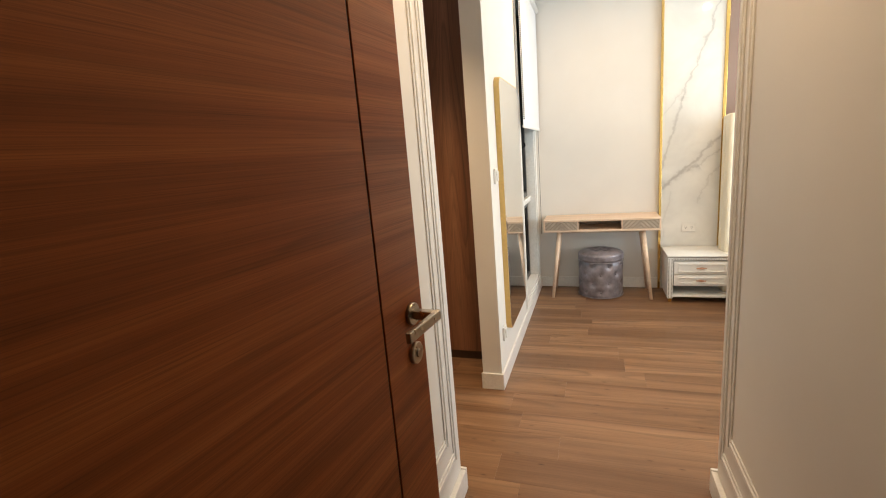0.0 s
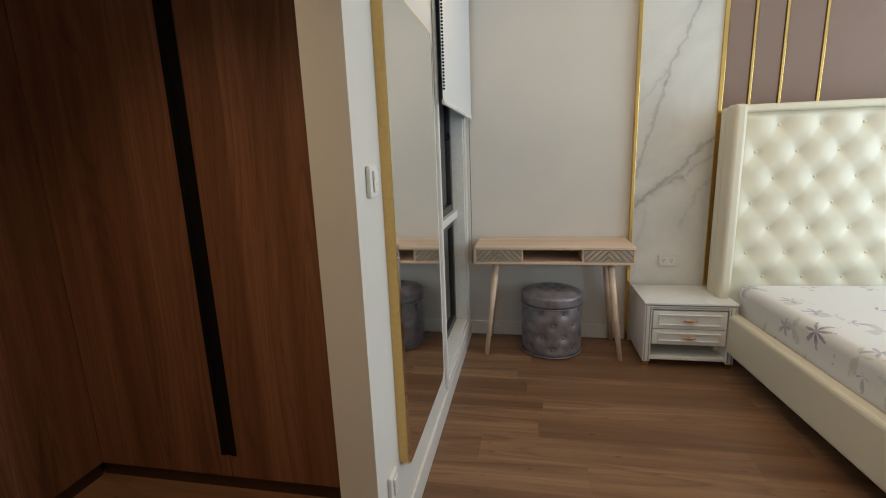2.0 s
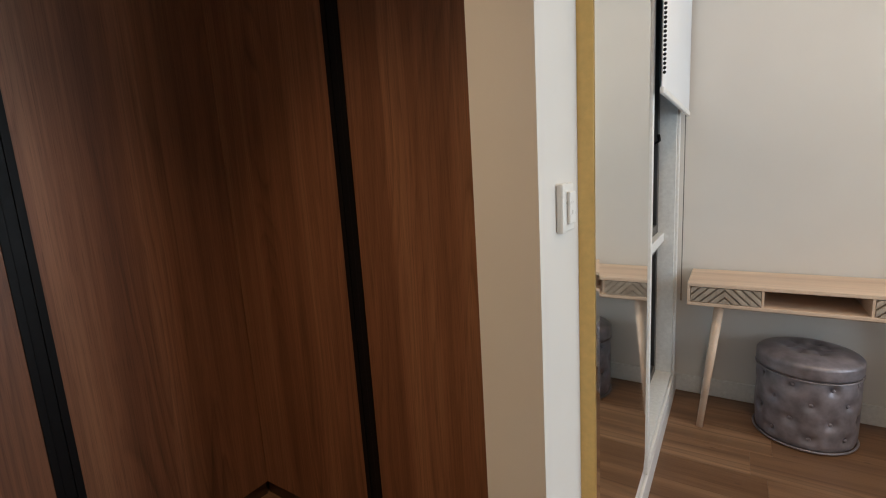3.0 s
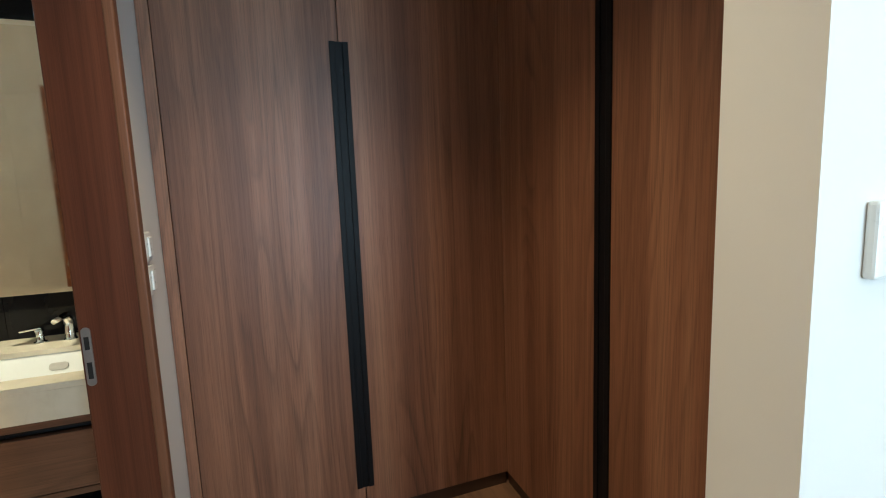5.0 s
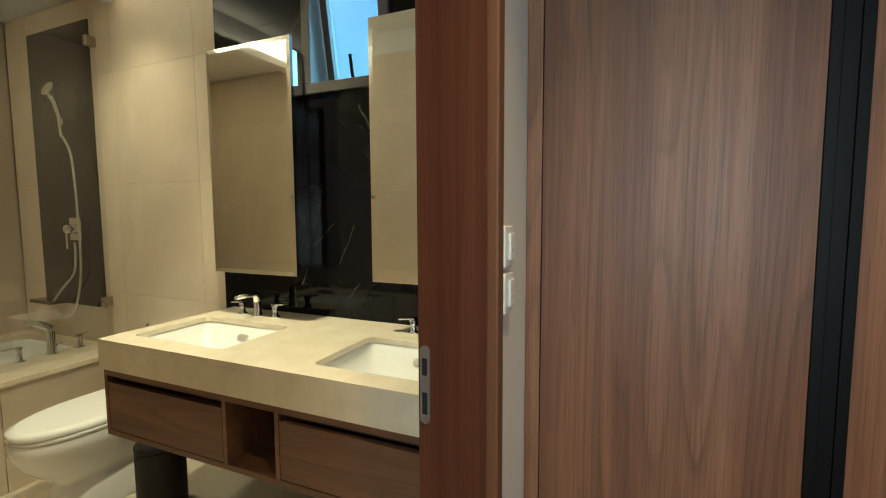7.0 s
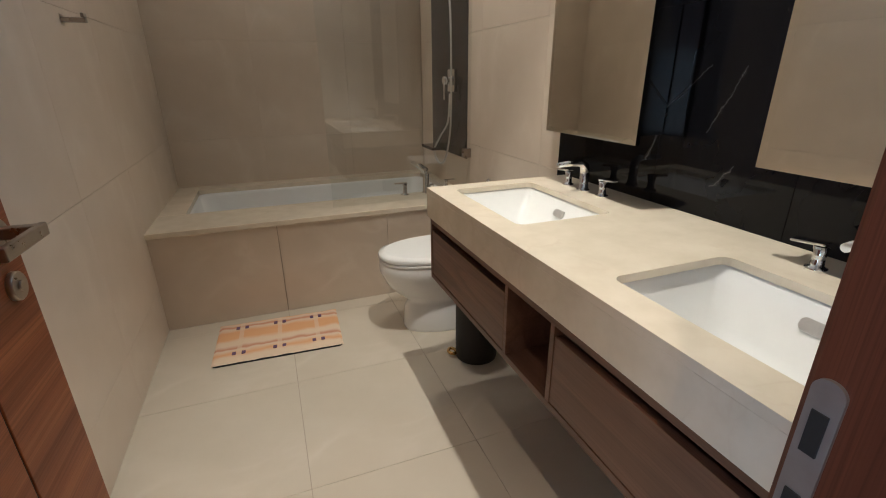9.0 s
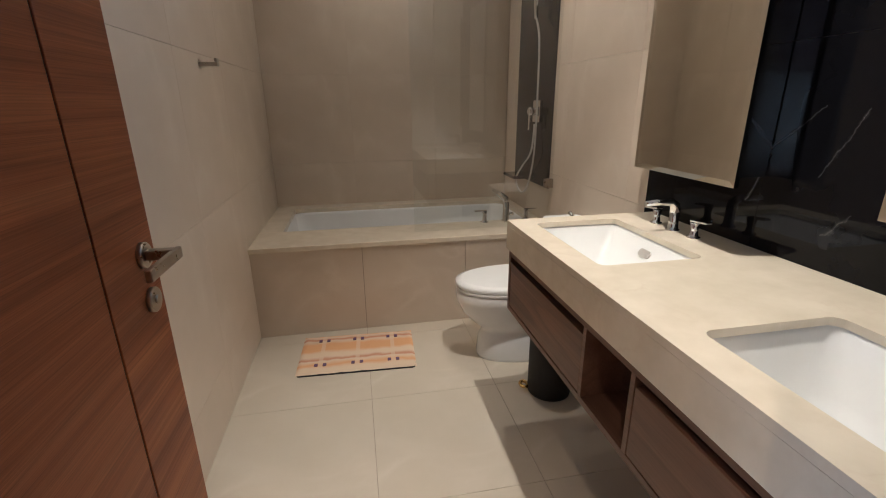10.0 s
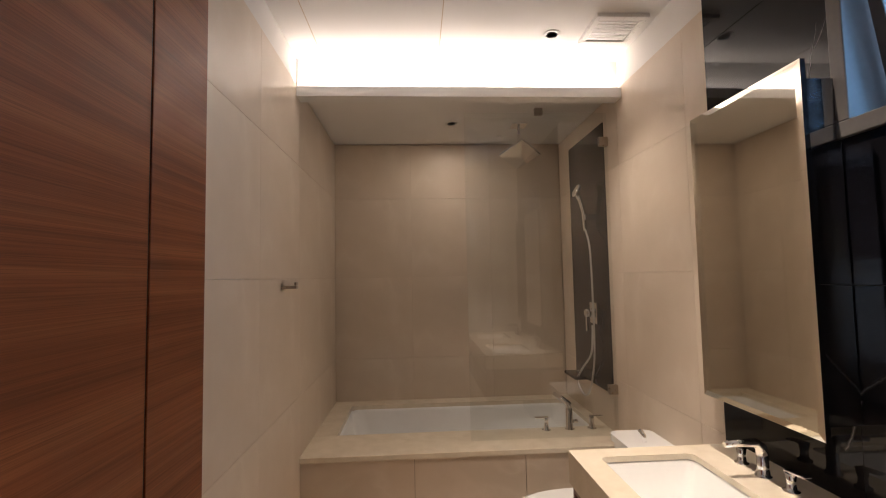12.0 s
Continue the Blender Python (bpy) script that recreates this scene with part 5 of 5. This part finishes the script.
def hand_shower():
    t = thing("hand_shower", "chrome hand shower with a pale hose and wall mixer", "shower", pose(BATH_R + 0.006, -3.845, 0))
    part("mixer_plate", bx(0, 0.012, -0.06, 0.06, 1.18, 1.32, bevel=0.004), CHROME, t)
    mk = part("mixer", lathe(bmesh.new(), [(0.03, 0), (0.027, 0.05), (0.02, 0.055)], 20, pose(0.012, 0, 1.25, 0, 90)), CHROME, t)
    part("lever", bx(0.05, 0.062, -0.01, 0.012, 1.13, 1.255, bevel=0.003), CHROME, mk)
    part("holder", bx(0, 0.05, -0.02, 0.02, 1.87, 1.91, bevel=0.004), CHROME, t)
    part("handset", tube(bmesh.new(), [(0.045, 0, 1.80), (0.05, 0, 1.92), (0.065, -0.01, 2.0), (0.085, -0.02, 2.06)], [0.011, 0.013, 0.014, 0.02], 14), CHROME, t)
    m = Matrix.Translation((0.085, -0.02, 2.075)) @ Euler((0, radians(62), 0)).to_matrix().to_4x4()
    part("spray_head", lathe(bmesh.new(), [(0.02, -0.018), (0.045, -0.006), (0.048, 0.006), (0.04, 0.012)], 22, m), CHROME, t)
    # the hose swings out, hangs down and loops up to the foot of the mixer
    keys = [Vector(k) for k in ((0.045, -0.02, 1.88), (0.045, 0.01, 1.80), (0.06, 0.11, 1.66), (0.065, 0.14, 1.28), (0.065, 0.127, 0.97), (0.065, 0.04, 0.76), (0.065, -0.08, 0.70), (0.065, -0.19, 0.77), (0.06, -0.10, 0.87), (0.045, 0.02, 0.98), (0.03, 0.02, 1.1), (0.02, 0.0, 1.18), (0.02, 0.0, 1.25))]
    hose = []
    for a, b, c, d in zip(keys, keys[1:], keys[2:], keys[3:]):
        for k in range(6):
            u = k / 6
            hose.append(tuple(0.5 * (2 * b + (c - a) * u + (2 * a - 5 * b + 4 * c - d) * u * u + (3 * b - a - 3 * c + d) * u ** 3)))
    part("hose", tube(bmesh.new(), hose, 0.0062, 8), HOSE, t, "silver-grey hose")


hand_shower()


# ---- toilet ----
def toilet():
    t = thing("toilet", "white one-piece toilet with a closed lid", "toilet", pose(-1.585, -3.0, 0))

    def oval(bm, z, cx, rx, ry, n=32, back=1.0):
        ring = []
        for i in range(n):
            a = 2 * math.pi * i / n
            c, s = math.cos(a), math.sin(a)
            x = rx * (c if c > 0 else math.copysign(abs(c) ** 0.55, c)) if back else rx * c
            ring.append(bm.verts.new((cx + x, ry * math.copysign(abs(s) ** 0.85, s), z)))
        return ring

    def loft(rows):
        bm = bmesh.new()
        rings = [oval(bm, *r) for r in rows]
        for a, b in zip(rings, rings[1:]):
            for i in range(len(a)):
                f = bm.faces.new((a[i], a[(i + 1) % len(a)], b[(i + 1) % len(a)], b[i]))
                f.smooth = True
        bm.faces.new(rings[0][::-1])
        bm.faces.new(rings[-1])
        return bm

    part("bowl", loft([(0.0, -0.03, 0.285, 0.138), (0.015, -0.03, 0.287, 0.14), (0.12, -0.03, 0.276, 0.13), (0.145, -0.033, 0.264, 0.12), (0.165, -0.033, 0.262, 0.116), (0.21, 0.0, 0.285, 0.135), (0.27, 0.03, 0.308, 0.16), (0.34, 0.045, 0.325, 0.182), (0.385, 0.05, 0.32, 0.186), (0.395, 0.05, 0.31, 0.18)]), CERAMIC, t)
    part("seat", loft([(0.396, 0.05, 0.318, 0.186), (0.402, 0.05, 0.322, 0.19), (0.412, 0.05, 0.32, 0.188)]), CERAMIC, t)
    part("lid", loft([(0.413, 0.05, 0.318, 0.186), (0.42, 0.05, 0.324, 0.19), (0.437, 0.05, 0.32, 0.187), (0.447, 0.05, 0.29, 0.165)]), CERAMIC, t, "closed white lid")
    tk = part("tank", rounded(bmesh.new(), -0.372, -0.17, -0.19, 0.15, 0.38, 0.672, 0.04), CERAMIC, t)
    part("tank_lid", rounded(bmesh.new(), -0.376, -0.155, -0.2, 0.16, 0.672, 0.705, 0.045), CERAMIC, tk)
    part("flush_lever", tube(bmesh.new(), [(-0.26, -0.03, 0.705), (-0.26, -0.03, 0.735), (-0.25, -0.05, 0.757)], 0.011, 10), CHROME, tk, "chrome flush knob")


toilet()


def pedal_bin():
    t = thing("pedal_bin", "black cylindrical pedal bin under the vanity", "bin", pose(-1.582, -2.62, 0))
    part("body", lathe(bmesh.new(), [(0.098, 0.0), (0.1, 0.012), (0.1, 0.30), (0.097, 0.305)], 40), RUBBER, t)
    part("lid", lathe(bmesh.new(), [(0.101, 0.306), (0.101, 0.318), (0.08, 0.335), (0.02, 0.342)], 40), RUBBER, t)
    ring = [(0.112 + 0.017 * math.cos(2 * math.pi * k / 16), -0.035 + 0.024 * math.sin(2 * math.pi * k / 16), 0.02) for k in range(17)]
    part("pedal", tube(bmesh.new(), ring, 0.008, 8), GOLD, t, "gold ring pedal")


pedal_bin()


def bath_mat():
    bm = bmesh.new()
    w, d, nx, ny = 0.615, 0.39, 40, 24
    grid = [[bm.verts.new((w * (i / nx - 0.5), d * (j / ny - 0.5), 0.016 + 0.003 * noise.noise((i * 0.3, j * 0.3, 0)) - 0.008 * max(0, 1 - 3 * min(i, nx - i, j, ny - j) / 3))) for i in range(nx + 1)] for j in range(ny + 1)]
    for j in range(ny):
        for i in range(nx):
            f = bm.faces.new((grid[j][i], grid[j][i + 1], grid[j + 1][i + 1], grid[j + 1][i]))
            f.smooth = True
    t = thing("bath_mat", "orange and cream striped bath mat before the tub", "bath mat", pose(-0.69, -3.14, 0, 0, 0, -2.5))
    part("mat_top", bm, MAT_STRIPES, t)
    part("backing", rounded(bmesh.new(), -w / 2 + 0.004, w / 2 - 0.004, -d / 2 + 0.004, d / 2 + 0.001, 0.001, 0.009, 0.02), RUBBER, t, "dark rubber backing")
    for gx in (-0.19, 0.0, 0.19):
        for gy in (-0.13, 0.12):
            for dx in (-0.022, 0.022):
                part("woven_mark", bx(gx + dx - 0.009, gx + dx + 0.009, gy - 0.013, gy + 0.013, 0.012, 0.0195, bevel=0.002, segments=1), WOVEN, t, "small violet woven mark")


WOVEN = plain("violet_yarn", (0.16, 0.09, 0.16), 0.95, 0, 0.2, 300, 0.3)
bath_mat()


def towel_hook():
    t = thing("towel_hook", "small brushed nickel robe hook on the tiled wall", "hook", pose(BATH_L, -3.09, 1.472))
    part("rose", bx(-0.012, 0, -0.022, 0.022, -0.022, 0.022, bevel=0.003), STEEL, t)
    part("arm", bx(-0.085, -0.012, -0.018, 0.018, -0.007, 0.008, bevel=0.002), STEEL, t)
    part("peg", bx(-0.085, -0.075, -0.018, 0.018, 0.009, 0.024, bevel=0.002), STEEL, t)


towel_hook()


# ---- ceiling fittings ----
def downlight(x, y, z):
    t = thing("ceiling_light", "small recessed ceiling downlight", "ceiling light", pose(x, y, z), "ceiling downlights")
    part("ring", lathe(bmesh.new(), [(0.045, -0.004), (0.045, 0), (0.03, 0.0), (0.03, -0.004)], 28), TRIM, t)
    part("bulb", lathe(bmesh.new(), [(0.024, -0.003), (0.024, -0.001)], 20), BULB, t, "warm glowing bulb")


# the bulb over the tub glows only as part of the added fill
for x, y, z, *_ in DOWNLIGHTS:
    downlight(x, y, z)


def alcove_fitting(label, x, y, radius, mat):
    t = thing("ceiling_fitting", label, "ceiling fitting", pose(x, y, 2.59))
    part("ring", lathe(bmesh.new(), [(radius, -0.004), (radius, 0), (radius * 0.7, 0.0), (radius * 0.7, -0.004)], 24), TRIM, t)
    part("core", lathe(bmesh.new(), [(radius * 0.66, -0.0035), (radius * 0.66, -0.001)], 20), mat, t)


alcove_fitting("small white sprinkler cover in the ceiling over the tub", -1.436, -4.29, 0.028, PLASTIC)


def vent():
    t = thing("ceiling_vent", "square white ceiling extractor vent", "vent", pose(-1.785, -3.05, BATH_CEIL))
    for a in ((-0.13, 0.13, -0.13, -0.10), (-0.13, 0.13, 0.10, 0.13), (-0.13, -0.10, -0.10, 0.10), (0.10, 0.13, -0.10, 0.10)):
        part("frame", bx(*a, -0.02, 0.0, bevel=0.004), PLASTIC, t)
    part("backing", bx(-0.1, 0.1, -0.1, 0.1, -0.004, 0.0), PLASTIC, t)
    for k in range(8):
        part("slat", bx(-0.1, 0.1, -0.095 + k * 0.025, -0.078 + k * 0.025, -0.014, -0.008), PLASTIC, t)


vent()
single("led_strip", bx(-1.93, BATH_L - 0.03, -3.385, -3.37, 2.571, 2.578), LED, "warm strip light lying in the cove", "strip light")


# ---- outside ----
def outside():
    bm = bmesh.new()
    box(bm, -300, 300, -300, 300, -30.2, -30)
    single("ground", bm, plain("far_ground", (0.16, 0.17, 0.15), 0.9, 0, 0.3, 0.05, 0), "hazy ground far below the windows", "ground", kind="structure")


outside()


# ---- laid pieces: planks and tiles ----
def pieces(name, spans, mat, parent, make):
    """Lays objects that share one mesh per size."""
    cache = {}
    for key, m in spans:
        if key not in cache:
            cache[key] = mesh_of(name, make(*key), mat)
        ob = new(name, cache[key])
        ob.parent = parent
        ob.matrix_basis = m


def planks():
    width, gap = 0.192, 0.0002
    spans = []
    rng = random.Random(4)

    def fill(x0, x1, y0, y1, phase=0):
        y, row = y0, 0
        while y < y1 - 0.01:
            w = min(width, y1 - y)
            x = x0 if y < 0.95 else max(x0, -0.02)
            first = rng.uniform(0.3, 1.2)
            while x < x1 - 0.01:
                ln = min(first, x1 - x)
                if x1 - x - ln < 0.1:
                    ln = x1 - x
                spans.append(((round(ln, 2), round(w, 3)), pose(x, y, 0)))
                x += round(ln, 2)
                first = 1.22
            y += w
            row += 1
    fill(-1.5, 4.6, -0.99, BACK_Y)
    fill(BATH_L, 1.15, -2.66, -0.99)
    pieces("plank", spans, PLANK, floor, lambda ln, w: bx(gap, ln - gap, gap, w - gap, -0.008, 0.0, bevel=0.0004, segments=1))


planks()


def tiles_floor():
    spans = []
    for i, x in enumerate((-1.945, -1.345, -0.748)):
        for y in (-3.31, -2.71, -2.106, -1.506):
            w = 0.597 if x == -1.345 else 0.6 if x < -1.5 else 0.635
            h = 0.604 if y == -2.71 else 0.6 if y < -1.6 else 0.515
            spans.append(((w, h), pose(x, y, 0)))
        spans.append(((0.597 if x == -1.345 else 0.6 if x < -1.5 else 0.635, 0.115), pose(x, -3.425, 0)))
    pieces("tile", spans, TILE_FLOOR, floor_bath, lambda w, h: bx(0.0006, w - 0.0006, 0.0006, h - 0.0006, -0.008, 0.0, bevel=0.0008, segments=1))


tiles_floor()


def tiles_wall(parent, axis, plane, us, zs, mat=None, holes=()):
    """Upright tiles on a wall that faces along axis; us and zs are the joints."""
    s = {"+x": (1, 0), "-x": (-1, 0), "+y": (0, 1)}[axis]
    spans = []
    for a, b in zip(us, us[1:]):
        for c, d in zip(zs, zs[1:]):
            if any(a < h[1] - 0.01 and b > h[0] + 0.01 and c < h[3] - 0.01 and d > h[2] + 0.01 for h in holes):
                continue
            key = (round(b - a, 3), round(d - c, 3))
            if axis == "+y":
                m = pose(a, plane, c)
            else:
                m = Matrix.Translation((plane, a, c)) @ pose(0, 0, 0, 0, 0, 90)
                if axis == "-x":
                    m = Matrix.Translation((plane - 0.012, a, c)) @ pose(0, 0, 0, 0, 0, 90)
                if axis == "+x":
                    m = Matrix.Translation((plane, a, c)) @ pose(0, 0, 0, 0, 0, 90)
            spans.append((key, m))
    pieces("tile", spans, mat or TILE, parent, lambda w, h: bx(0.0006, w - 0.0006, 0.0, 0.012, 0.0006, h - 0.0006, bevel=0.0006, segments=1))


ob = bpy.data.objects
ZS = (0.245, 0.876, 1.513, 2.14, 2.582)
tiles_wall(ob["wall_bathroom_back"], "+y", BACK - 0.012, (-1.955, -1.375, -0.738, -0.12), ZS)
tiles_wall(ob["wall_bathroom_left"], "-x", BATH_L + 0.012, (-4.495, -4.06, -3.42, -2.79, -2.16, -1.53, -1.062), (0.0,) + ZS)
tiles_wall(ob["wall_bathroom_right"], "+x", BATH_R, (-4.495, -4.24, -3.61, -3.42, -2.76, -2.61), (0.0,) + ZS)
# black marble slabs behind the vanity, left open for the window
tiles_wall(ob["wall_bathroom_right"], "+x", BATH_R, (-2.61, -2.06, -1.62, -1.062), (0.0, 0.84, 1.465, 1.868, 2.42, 2.75), BLACK_MARBLE, [(-2.06, -1.62, 1.868, 2.42)])
